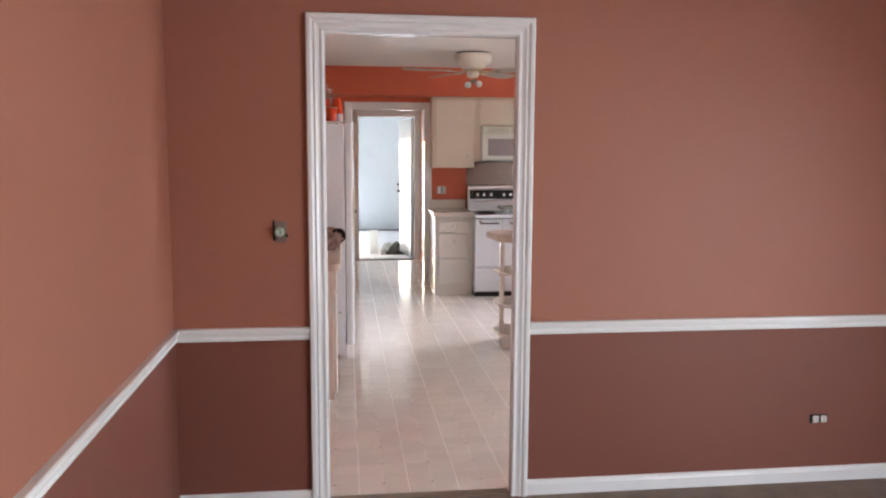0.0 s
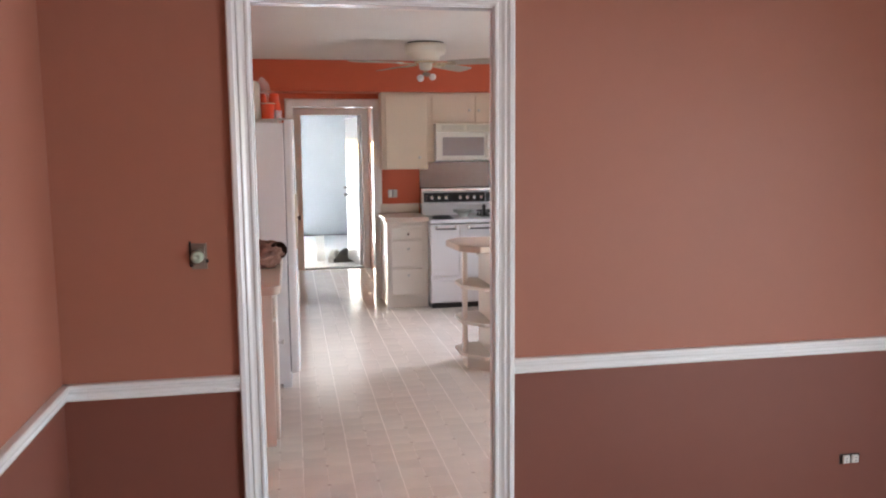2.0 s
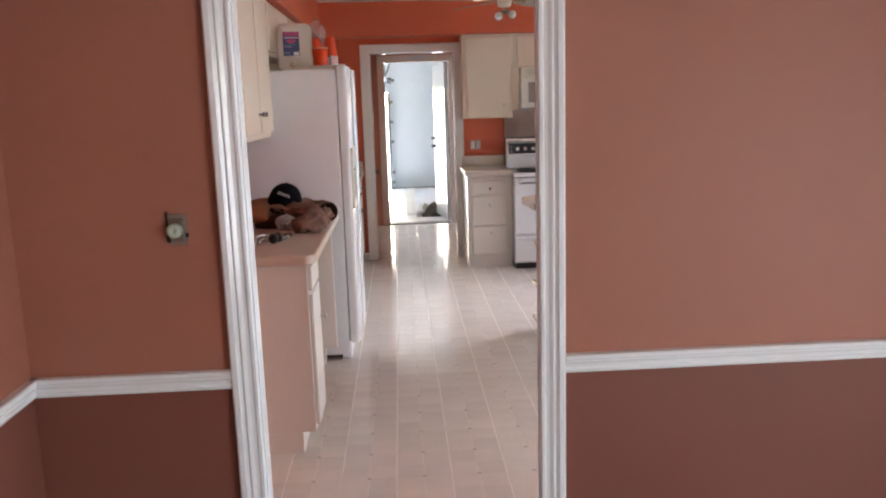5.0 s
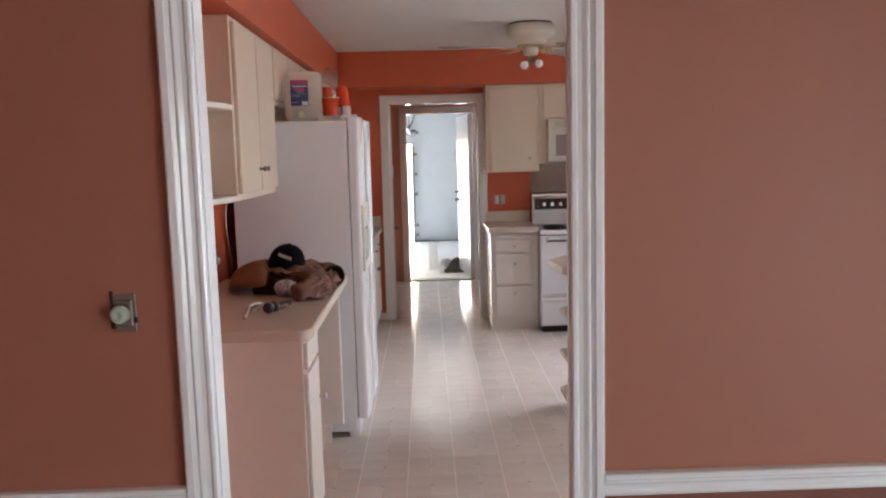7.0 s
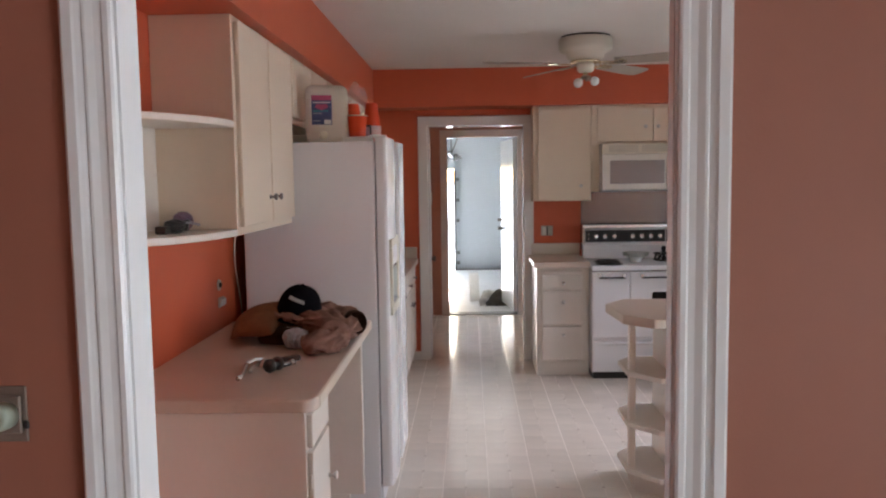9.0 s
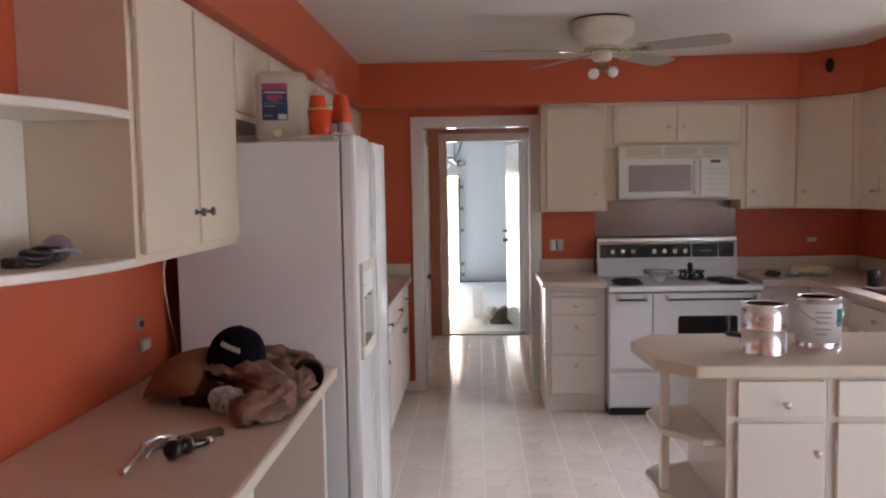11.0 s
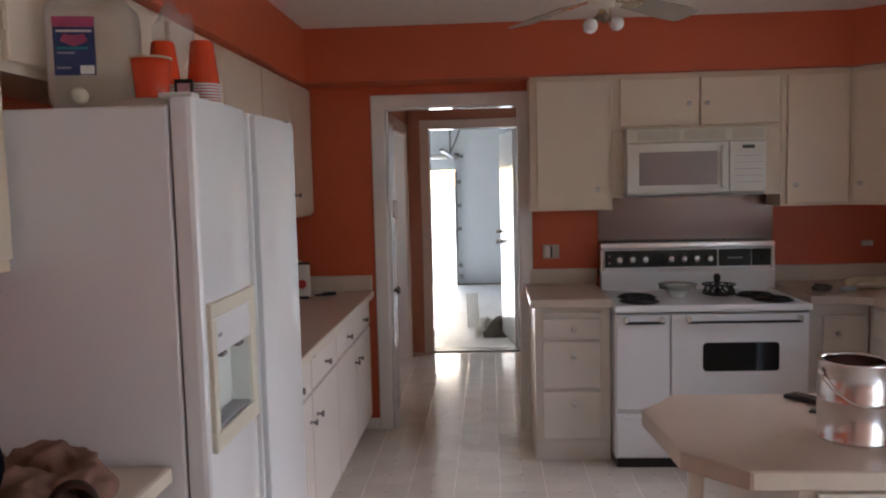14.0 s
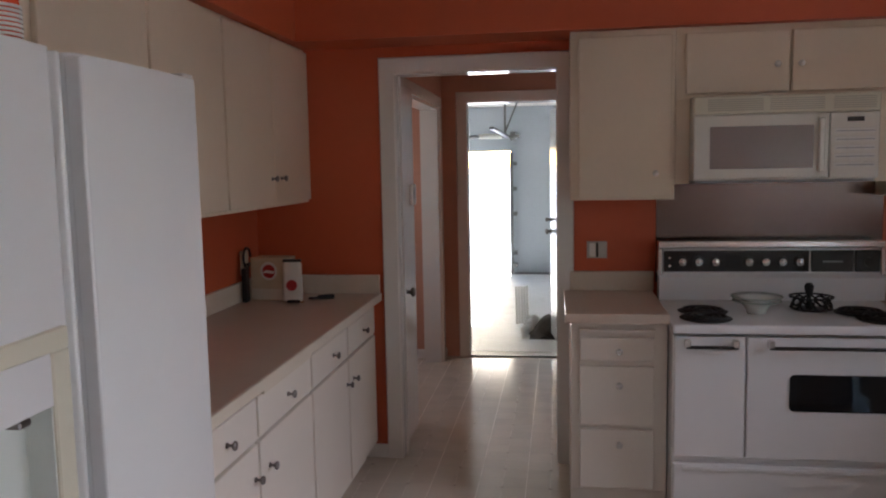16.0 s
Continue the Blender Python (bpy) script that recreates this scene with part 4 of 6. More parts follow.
for zb, rb, lab in ((0.0, 0.82, "white glazed bowl with a pale green rim on the range"), (0.018, 0.86, "white glazed bowl with a pale green rim nested in another")):
    bowl = thing("bowl", lab, "bowl", Matrix.Translation((1.885, 9.07, 0.8842 + zb)), "nested bowls on the range")
    part("basin", lathe(bmesh.new(), [(0, 0.0), (0.048 * rb, 0), (0.050 * rb, 0.010), (0.062 * rb, 0.030), (0.088 * rb, 0.046), (0.122 * rb, 0.052), (0.121 * rb, 0.056), (0.086 * rb, 0.050), (0.058 * rb, 0.034), (0.044 * rb, 0.014), (0, 0.012)], 32), M_CERAMIC, bowl, smooth=True)
    part("rim", lathe(bmesh.new(), [(0.117 * rb, 0.0535), (0.123 * rb, 0.053), (0.125 * rb, 0.055), (0.122 * rb, 0.058), (0.117 * rb, 0.057)], 32), M_GREEN, bowl, "pale green rim", smooth=True)
tr = thing("trivet", "black openwork iron dish with an upright handle on the range", "trivet", Matrix.Translation((2.135, 9.16, 0.8842)))
tb = bmesh.new()
for k in range(9):
    a = 2 * math.pi * k / 9
    lathe(tb, [(0.022, -0.004), (0.029, -0.004), (0.029, 0.004), (0.022, 0.004), (0.022, -0.004)], 12, Matrix.Translation((0.075 * math.cos(a), 0.075 * math.sin(a), 0.030)) @ Matrix.Rotation(a, 4, "Z") @ Matrix.Rotation(radians(70), 4, "Y"))
part("lattice", tb, M_IRON, tr)
part("plate", lathe(bmesh.new(), [(0, 0), (0.072, 0), (0.075, 0.005), (0, 0.006)], 20), M_IRON, tr)
part("rim", lathe(bmesh.new(), [(0.080, 0.055), (0.092, 0.055), (0.092, 0.062), (0.080, 0.062), (0.080, 0.055)], 24), M_IRON, tr)
part("handle", lathe(bmesh.new(), [(0, 0.004), (0.012, 0.006), (0.010, 0.06), (0.018, 0.085), (0.020, 0.105), (0.012, 0.118), (0, 0.12)], 14, Matrix.Translation((-0.01, 0.0, 0.0))), M_IRON, tr, smooth=True)

# ---- east corner, sink run ----
cabinet("base_cabinet", "white base cabinet in the corner beside the range", facing_south(2.535, 8.947), 0.328, 0.59, 0, 0.865,
        [("door", 0.085, 0.318, 0.125, 0.795, 0.155, 0.70)], M_CABW, M_NICKEL, toe=0.10)
cabinet("sink_cabinet", "white sink base cabinet with drawers and doors", facing_west(2.865, 8.944), 1.93, 0.60, 0, 0.865,
        [("drawer", 0.10, 0.62, 0.70, 0.84, 0.36, 0.77), ("drawer", 0.64, 1.26, 0.70, 0.84, 0.95, 0.77), ("drawer", 1.28, 1.90, 0.70, 0.84, 1.59, 0.77),
         ("door", 0.10, 0.62, 0.125, 0.685, 0.57, 0.6), ("door", 0.64, 1.26, 0.125, 0.685, 1.21, 0.6), ("door", 1.28, 1.90, 0.125, 0.685, 1.33, 0.6)], M_CABW, M_NICKEL, toe=0.10)
ct3 = thing("countertop", "beige laminate corner countertop around the sink", "countertop", Matrix.Translation((0, 0, 0)))
cm = bmesh.new()
prism(cm, [(2.535, 8.885), (2.72, 8.885), (2.815, 8.79), (2.815, 8.35), (XR - 0.002, 8.35), (XR - 0.002, 9.537), (2.535, 9.537)], 0.866, 0.908, 0.005, 2)
part("slab", cm, M_LAM, ct3)
for x0, x1, y0, y1 in ((2.815, 2.95, 7.0, 8.3495), (3.36, XR - 0.002, 7.0, 8.3495), (2.9505, 3.3595, 7.0, 7.60)):
    part("slab", box(bmesh.new(), x0, x1, y0, y1, 0.866, 0.908, 0.003), M_LAM, ct3)
part("backsplash", box(bmesh.new(), 2.565, XR - 0.024, 9.517, 9.5375, 0.9085, 1.005, 0.003), M_LAMW, ct3)
part("backsplash", box(bmesh.new(), XR - 0.022, XR - 0.002, 7.0, 9.516, 0.9085, 1.005, 0.003), M_LAMW, ct3)
sk = thing("sink", "dark stainless steel sink set in the corner countertop", "sink", Matrix.Translation((2.955, 7.61, 0)))
part("basin", boxes((0.0, 0.40, 0.0, 0.735, 0.74, 0.75), (0.0, 0.006, 0, 0.735, 0.75, 0.909), (0.394, 0.40, 0, 0.735, 0.75, 0.909), (0.006, 0.394, 0, 0.006, 0.75, 0.909), (0.006, 0.394, 0.729, 0.735, 0.75, 0.909)), M_STEEL, sk)
part("rim", boxes((-0.02, 0.008, -0.02, 0.755, 0.9092, 0.914, 0.002), (0.392, 0.42, -0.02, 0.755, 0.9092, 0.914, 0.002), (0.008, 0.392, -0.02, 0.008, 0.9092, 0.914, 0.002), (0.008, 0.392, 0.727, 0.755, 0.9092, 0.914, 0.002)), M_STEEL, sk)
cupb = thing("dark_mug", "dark glazed mug beside the sink", "mug", Matrix.Translation((3.06, 8.47, 0.9085)))
part("cup", lathe(bmesh.new(), [(0, 0), (0.036, 0), (0.040, 0.01), (0.042, 0.10), (0.038, 0.10), (0.036, 0.012), (0, 0.010)], 20), M_BLACK, cupb, smooth=True)
part("handle", tube(bmesh.new(), [(0, -0.040, 0.08), (0, -0.062, 0.075), (0, -0.068, 0.05), (0, -0.06, 0.028), (0, -0.040, 0.022)], 0.006), M_BLACK, cupb, smooth=True)
gb = bmesh.new()
crumple(gb, (2.665, 9.06, 0.928), (0.045, 0.05, 0.024), 0.5, 18, 8, 20, 0.9085, 3)
solid("brown_rag", gb, M_BAG, "dark brown crumpled rag on the counter", "rag", smooth=True)
gb = bmesh.new()
crumple(gb, (2.785, 9.03, 0.922), (0.045, 0.025, 0.016), 0.5, 20, 3, 10, 0.9085, 3)
solid("grey_rag", gb, M_CLOTHG, "small crumpled grey rag on the counter", "rag", smooth=True)
gb = bmesh.new()
crumple(gb, (2.96, 9.13, 0.940), (0.125, 0.07, 0.034), 0.45, 13, 21, -8, 0.9085, 4)
solid("paper_bag", gb, M_KRAFT, "crumpled cream paper bag lying on the corner counter", "bag", smooth=True)

# ---- peninsula ----
cabinet("peninsula_cabinet", "white peninsula cabinet with a drawer above a door", facing_south(1.528, 6.40), 0.36, 0.52, 0, 0.865,
        [("drawer", 0.036, 0.345, 0.712, 0.845, 0.205, 0.762), ("door", 0.036, 0.345, 0.125, 0.690, 0.315, 0.583)], M_CABW, M_NICKEL, toe=0.10, group="peninsula cabinets")
cabinet("peninsula_cabinet", "white peninsula cabinet with a drawer above a door", facing_south(1.890, 6.40), 0.46, 0.52, 0, 0.865,
        [("drawer", 0.03, 0.44, 0.712, 0.845, 0.235, 0.762), ("door", 0.03, 0.44, 0.125, 0.690, 0.40, 0.583)], M_CABW, M_NICKEL, toe=0.10, group="peninsula cabinets")
cabinet("peninsula_cabinet", "white peninsula cabinet with a drawer above a door", facing_south(2.352, 6.40), 0.51, 0.52, 0, 0.865,
        [("drawer", 0.03, 0.49, 0.712, 0.845, 0.26, 0.762), ("door", 0.03, 0.49, 0.125, 0.690, 0.07, 0.583)], M_CABW, M_NICKEL, toe=0.10, group="peninsula cabinets")
pt = thing("countertop", "beige laminate peninsula top with a clipped end", "countertop", Matrix.Translation((1.26, 6.345, 0)))
part("slab", prism(bmesh.new(), [(0.144, 0.0), (2.205, 0.0), (2.205, 0.624), (0.117, 0.624), (0.0, 0.465), (0.025, 0.13)], 0.866, 0.911, 0.004, 2), M_LAM, pt)
part("edge_band", box(bmesh.new(), 0.15, 2.2, -0.0022, -0.0003, 0.870, 0.907, 0.0005), M_LAMW, pt)
es = thing("end_shelf", "white open end shelves with clipped corners under the peninsula top", "shelf", Matrix.Translation((1.326, 6.40, 0)))
for z in (0.10, 0.335, 0.588):
    part("board", prism(bmesh.new(), [(0.201, 0.035), (0.20, 0.52), (0.075, 0.52), (0.0, 0.42), (0.0, 0.19), (0.13, 0.035)], z, z + 0.024, 0.002, 1), M_CABW, es)
part("plinth", prism(bmesh.new(), [(0.201, 0.09), (0.20, 0.50), (0.10, 0.50), (0.05, 0.40), (0.05, 0.22)], 0.0, 0.0995), M_CABW, es)
for z0, z1 in ((0.1245, 0.3345), (0.3595, 0.5875), (0.6125, 0.8655)):
    part("post", box(bmesh.new(), 0.012, 0.046, 0.195, 0.229, z0, z1, 0.004), M_CABW, es)

for (x, y, r, h, lab, full) in ((1.722, 6.575, 0.083, 0.192, "shiny open tin paint can with a wire bail", False), (1.975, 6.70, 0.085, 0.198, "tin paint can with a white paper label", True)):
    can = thing("paint_can", lab, "paint can", Matrix.Translation((x, y, 0.9112)), "paint cans on the peninsula")
    part("wall", lathe(bmesh.new(), [(0, 0.004), (r - 0.003, 0.004), (r, 0.0), (r + 0.001, 0.003), (r - 0.001, 0.006), (r - 0.001, h * 0.5), (r, h * 0.5 + 0.002), (r - 0.001, h * 0.5 + 0.004), (r - 0.001, h - 0.006), (r + 0.002, h - 0.002), (r, h), (r - 0.012, h - 0.001), (r - 0.013, h - 0.006), (r - 0.009, h - 0.010), (r - 0.004, h - 0.02), (r - 0.004, 0.03)], 40), M_TIN, can, smooth=True)
    part("paint", lathe(bmesh.new(), [(0, h * 0.72), (r - 0.0045, h * 0.72)], 32), M_PAINTIN, can, "dark brown wet paint")
    if full:
        part("label", lathe(bmesh.new(), [(r - 0.0005, 0.022), (r + 0.0006, 0.022), (r + 0.0006, h - 0.025), (r - 0.0005, h - 0.025)], 40), M_PAPER, can, "white paper label", smooth=True)
        pb = bmesh.new()
        for k in range(6):
            a0, a1 = radians(-62 + 5 * k), radians(-62 + 5 * (k + 1))
            q = r + 0.0014
            vs = [pb.verts.new((q * math.cos(a), q * math.sin(a), z)) for a, z in ((a0, 0.085), (a1, 0.085), (a1, 0.155), (a0, 0.155))]
            pb.faces.new(vs)
        part("colour_patch", pb, M_TEAL, can, "teal label patch")
        for zz, a0, a1 in ((0.14, -118, -78), (0.12, -120, -76), (0.10, -116, -86), (0.075, -120, -80), (0.055, -118, -90)):
            tb = bmesh.new()
            n = 8
            for k in range(n):
                p, q2 = radians(a0 + (a1 - a0) * k / n), radians(a0 + (a1 - a0) * (k + 1) / n)
                q = r + 0.0013
                tb.faces.new([tb.verts.new((q * math.cos(a), q * math.sin(a), z)) for a, z in ((p, zz), (q2, zz), (q2, zz + 0.006), (p, zz + 0.006))])
            part("print_bar", tb, M_GREY, can)
    for a in (8, 188):
        part("ear", lathe(bmesh.new(), [(0, 0), (0.012, 0), (0.010, 0.005), (0, 0.007)], 12, Matrix.Translation((r * math.cos(radians(a)), r * math.sin(radians(a)), h - 0.03)) @ Matrix.Rotation(radians(a), 4, "Z") @ Matrix.Rotation(radians(90), 4, "Y")), M_TIN, can)
    arc = []
    for k in range(15):
        a = radians(180 * k / 14)
        arc.append(((r + 0.006) * math.cos(a), -(r + 0.008) * math.sin(a), h - 0.03 - 0.068 * math.sin(a)))
    ab = tube(bmesh.new(), arc, 0.0018, 6)
    bmesh.ops.rotate(ab, verts=ab.verts, cent=(0, 0, 0), matrix=Matrix.Rotation(radians(8), 3, "Z"))
    part("bail", ab, M_TIN, can)

ph = thing("phone", "black flip phone lying on the peninsula top", "phone", Matrix.Translation((1.733, 6.89, 0.9112)) @ Matrix.Rotation(radians(-54), 4, "Z"))
part("shell", box(bmesh.new(), -0.055, 0.055, -0.026, 0.026, 0, 0.014, 0.005, 2), M_BLACK, ph)
part("screen", box(bmesh.new(), -0.038, 0.022, -0.018, 0.018, 0.0142, 0.0152), M_GLASSBLK, ph)
cl = thing("belt_clip", "small black plastic clip on the peninsula top", "clip", Matrix.Translation((1.728, 6.772, 0.9112)) @ Matrix.Rotation(radians(-30), 4, "Z"))
part("plate", box(bmesh.new(), -0.03, 0.03, -0.014, 0.014, 0, 0.006, 0.002), M_BLACK, cl)
part("spring", box(bmesh.new(), -0.02, 0.03, -0.008, 0.008, 0.0065, 0.012, 0.002), M_GREEN, cl, "grey-green spring")

# ---- ceiling fan ----
fan = thing("ceiling_fan", "cream ceiling fan with pale blades and two bare bulbs", "ceiling fan", Matrix.Translation((1.318, 7.93, ZC)))
part("canopy_ring", lathe(bmesh.new(), [(0, -0.0005), (0.155, -0.0005), (0.155, -0.012), (0, -0.012)], 36), M_BLACK, fan, "dark gap ring")
part("housing", lathe(bmesh.new(), [(0, -0.0125), (0.165, -0.0125), (0.172, -0.022), (0.170, -0.075), (0.160, -0.095), (0.120, -0.110), (0.118, -0.132), (0.085, -0.150), (0, -0.152)], 36), M_FAN, fan, smooth=True)
part("motor_trim", lathe(bmesh.new(), [(0.075, -0.153), (0.095, -0.153), (0.098, -0.163), (0.080, -0.168), (0.055, -0.168), (0.055, -0.153)], 28), M_PALEBRASS, fan, smooth=True)
part("switch_cup", lathe(bmesh.new(), [(0, -0.169), (0.052, -0.169), (0.056, -0.180), (0.052, -0.215), (0.040, -0.224), (0, -0.225)], 24), M_FAN, fan, smooth=True)
part("stem", lathe(bmesh.new(), [(0.012, -0.2255), (0.018, -0.240), (0.010, -0.262), (0, -0.262)], 14), M_PALEBRASS, fan, smooth=True)
for k in range(4):
    a = -26 + 72 * k
    m = Matrix.Rotation(radians(a), 4, "Z") @ Matrix.Translation((0, 0, -0.172)) @ Matrix.Rotation(radians(-12), 4, "X")
    bl = bmesh.new()
    outl = [(0.20, -0.055), (0.50, -0.072), (0.640, -0.070), (0.660, -0.055), (0.668, -0.02), (0.668, 0.02), (0.660, 0.055), (0.640, 0.070), (0.50, 0.072), (0.20, 0.055)]
    prism(bl, outl, 0, 0.006, 0.0015, 1, m)
    blade = part("blade", bl, M_BLADE, fan)
    arm = part("blade_arm", prism(bmesh.new(), [(0.085, -0.010), (0.13, -0.007), (0.165, -0.012), (0.20, -0.030), (0.25, -0.036), (0.27, 0.0), (0.25, 0.036), (0.20, 0.030), (0.165, 0.012), (0.13, 0.007), (0.085, 0.010)], -0.006, -0.0005, 0.0015, 1, m), M_PALEBRASS, blade, "pale brass arm")
    for sy in (-1, 1):
        # open scrolls on both sides of the arm
        sb = tube(bmesh.new(), [(0.10 + 0.022 * t + 0.020 * math.cos(1.9 * t), sy * (0.014 + 0.020 * abs(math.sin(0.95 * t))), -0.004) for t in [0.25 * q for q in range(15)]], 0.0035, 6)
        bmesh.ops.transform(sb, matrix=m, verts=sb.verts)
        part("scroll", sb, M_PALEBRASS, arm, smooth=True)
    for sx, sy in ((0.22, -0.022), (0.22, 0.022), (0.25, 0.0)):
        part("screw", lathe(bmesh.new(), [(0.006, 0), (0.004, -0.003), (0, -0.004)], 8, m @ Matrix.Translation((sx, sy, -0.0062))), M_CHROME, blade)
for a, tilt, lit in ((15, 62, True), (205, 48, True), (-70, 42, False)):
    m = Matrix.Translation((0, 0, -0.245)) @ Matrix.Rotation(radians(a), 4, "Z") @ Matrix.Rotation(radians(180 - tilt), 4, "Y")
    so = part("socket", lathe(bmesh.new(), [(0, 0.003), (0.012, 0.004), (0.015, 0.026), (0.012, 0.042), (0, 0.042)], 14, m), M_DULL, fan, "dark bronze socket", smooth=True)
    if lit:
        part("bulb", lathe(bmesh.new(), [(0.012, 0.0425), (0.014, 0.046), (0.026, 0.056), (0.031, 0.072), (0.026, 0.089), (0.014, 0.099), (0, 0.101)], 18, m), M_BULB, so, "frosted round bulb", smooth=True)
part("pull_chain", tube(bmesh.new(), [(0.03, -0.03, -0.226), (0.032, -0.03, -0.30)], 0.0015, 6), M_BRASS, fan)

# ---- things on the refrigerator ----
FZ = 1.7402
jug = thing("water_jug", "milky plastic jug with a blue and magenta label", "jug", Matrix.Translation((-0.128, 6.575, FZ)) @ Matrix.Rotation(radians(12), 4, "Z"))
part("bottle", box(bmesh.new(), -0.085, 0.115, -0.075, 0.085, 0, 0.272, 0.036, 5), M_JUG, jug, smooth=True)
part("spigot_cap", lathe(bmesh.new(), [(0, 0), (0.020, 0), (0.020, 0.008), (0.014, 0.013), (0, 0.014)], 20, Matrix.Translation((-0.005, -0.0752, 0.036)) @ FRONT), M_BISQUE, jug, "pale round spigot cap", smooth=True)
lb = part("label", box(bmesh.new(), -0.058, 0.036, -0.0775, -0.0755, 0.085, 0.222), M_BLUE, jug, "dark blue printed label")
part("band", box(bmesh.new(), -0.058, 0.036, -0.0788, -0.0777, 0.198, 0.222), M_PINK, lb)
part("emblem", prism(bmesh.new(), [(-0.042, 0.165), (-0.011, 0.152), (0.020, 0.165), (0.012, 0.182), (-0.011, 0.178), (-0.034, 0.182)], 0, 0.001, m=Matrix.Translation((0, -0.0777, 0)) @ FRONT), M_PINK, lb)
for zz, x0, x1, mt in ((0.186, -0.05, 0.03, M_PAPER), (0.146, -0.05, 0.02, M_TEAL), (0.135, -0.05, -0.01, M_GREY), (0.10, -0.052, -0.02, M_GREY)):
    part("print_bar", box(bmesh.new(), x0, x1, -0.0785, -0.0777, zz, zz + 0.005), mt, lb)
part("barcode_panel", box(bmesh.new(), 0.0, 0.032, -0.0785, -0.0777, 0.088, 0.108), M_PAPER, lb)

tray = solid("white_box_lid", box(bmesh.new(), -0.030, 0.098, 6.49, 6.64, FZ, FZ + 0.027, 0.004, 2), M_PAPER, "flat white box lid on top of the refrigerator", "box lid")
bk = thing("bucket", "small glossy red-orange plastic bucket with a pale rim", "bucket", Matrix.Translation((0.036, 6.555, FZ + 0.0272)))
part("pail", lathe(bmesh.new(), [(0, 0), (0.037, 0), (0.039, 0.004), (0.047, 0.097), (0.044, 0.097), (0.036, 0.006), (0, 0.005)], 28), M_RED, bk, smooth=True)
part("rim", lathe(bmesh.new(), [(0.0445, 0.0975), (0.0495, 0.0975), (0.0495, 0.102), (0.0445, 0.102), (0.0445, 0.0975)], 28), M_KRAFT, bk, "pale rolled rim")


def cup_stack(x, y, n, lab):
    ob = thing("cup_stack", lab, "cups", Matrix.Translation((x, y, FZ)), "red cups on the refrigerator")
    for i in range(n):
        z = i * 0.008
        part("cup", lathe(bmesh.new(), [(0.044, z), (0.030, z + 0.118), (0.027, z + 0.121), (0, z + 0.121), (0, z + 0.119), (0.028, z + 0.118), (0.042, z)], 24), M_RED, ob, smooth=False)
        part("lip", lathe(bmesh.new(), [(0.042, z), (0.0465, z), (0.0465, z + 0.005), (0.0425, z + 0.005)], 24), M_PAPER, ob, "white rolled lip")
    return ob


cup_stack(0.076, 6.80, 12, "upside-down stack of red cups with white lips")
cup_stack(-0.010, 6.745, 11, "upside-down stack of red cups under a clear bag")
pk = thing("playing_card_box", "small dark box with a pale pink label", "box", Matrix.Translation((0.060, 6.700, FZ)) @ Matrix.Rotation(radians(14), 4, "Z"))
part("carton", box(bmesh.new(), -0.023, 0.023, -0.012, 0.012, 0, 0.095, 0.001), M_BLACK, pk)
part("label", box(bmesh.new(), -0.016, 0.016, -0.0132, -0.0122, 0.012, 0.084), M_PALEPINK, pk)
bagb = bmesh.new()
crumple(bagb, (0.0, 6.80, FZ + 0.225), (0.050, 0.06, 0.075), 0.45, 26, 5, 0, None, 4)
solid("plastic_bag", bagb, M_FILM, "crumpled clear plastic bag on the upturned cups", "plastic bag", smooth=True)

# ---- on the desk ----
DT = 0.9112
jk = thing("jacket", "crumpled brown canvas work jacket piled on the desk", "jacket", Matrix.Translation((-0.15, 6.0, DT)))
part("back_panel", sheet(bmesh.new(), [(-0.310, 0.15, 0.018), (-0.245, -0.15, 0.022), (-0.055, -0.215, 0.050), (-0.01, 0.20, 0.09)], 0.088, 0.006, 6, 1.0, thick=0.010), M_CANVAS, jk, "smooth brown canvas back", smooth=True)
part("front", roll(bmesh.new(), [(-0.10, -0.07, 0.085), (0.0, -0.05, 0.095), (0.09, -0.10, 0.082), (0.165, -0.19, 0.060), (0.205, -0.27, 0.042)], [0.040, 0.055, 0.058, 0.056, 0.042], 0.024, 5.0, 2.0, 90, 44, 0.62), M_CANVAS2, jk, "faded wrinkled canvas front", smooth=True)
part("collar", sheet(bmesh.new(), [(-0.12, -0.10, 0.10), (0.02, -0.15, 0.085), (0.10, -0.06, 0.11), (-0.04, 0.02, 0.115)], 0.015, 0.016, 16, 4.0, 36), M_CANVAS2, jk, smooth=True)
part("fold", roll(bmesh.new(), [(-0.02, 0.05, 0.050), (0.08, 0.04, 0.055), (0.17, -0.02, 0.050), (0.225, -0.11, 0.042)], [0.07, 0.08, 0.07, 0.05], 0.022, 5.0, 6.0, 80, 44, 0.65), M_CANVAS2, jk, smooth=True)
part("pocket", roll(bmesh.new(), [(0.085, -0.345, 0.030), (0.13, -0.32, 0.042), (0.185, -0.27, 0.042), (0.21, -0.22, 0.040)], [0.034, 0.052, 0.056, 0.045], 0.020, 5.0, 9.0, 70, 44, 0.7), M_CANVAS2, jk, smooth=True)
part("sleeve", roll(bmesh.new(), [(-0.02, 0.20, 0.060), (0.08, 0.20, 0.060), (0.17, 0.13, 0.055), (0.215, 0.05, 0.054)], [0.06, 0.066, 0.062, 0.054], 0.018, 4.5, 12.0, 80, 44, 0.72), M_CANVAS2, jk, smooth=True)
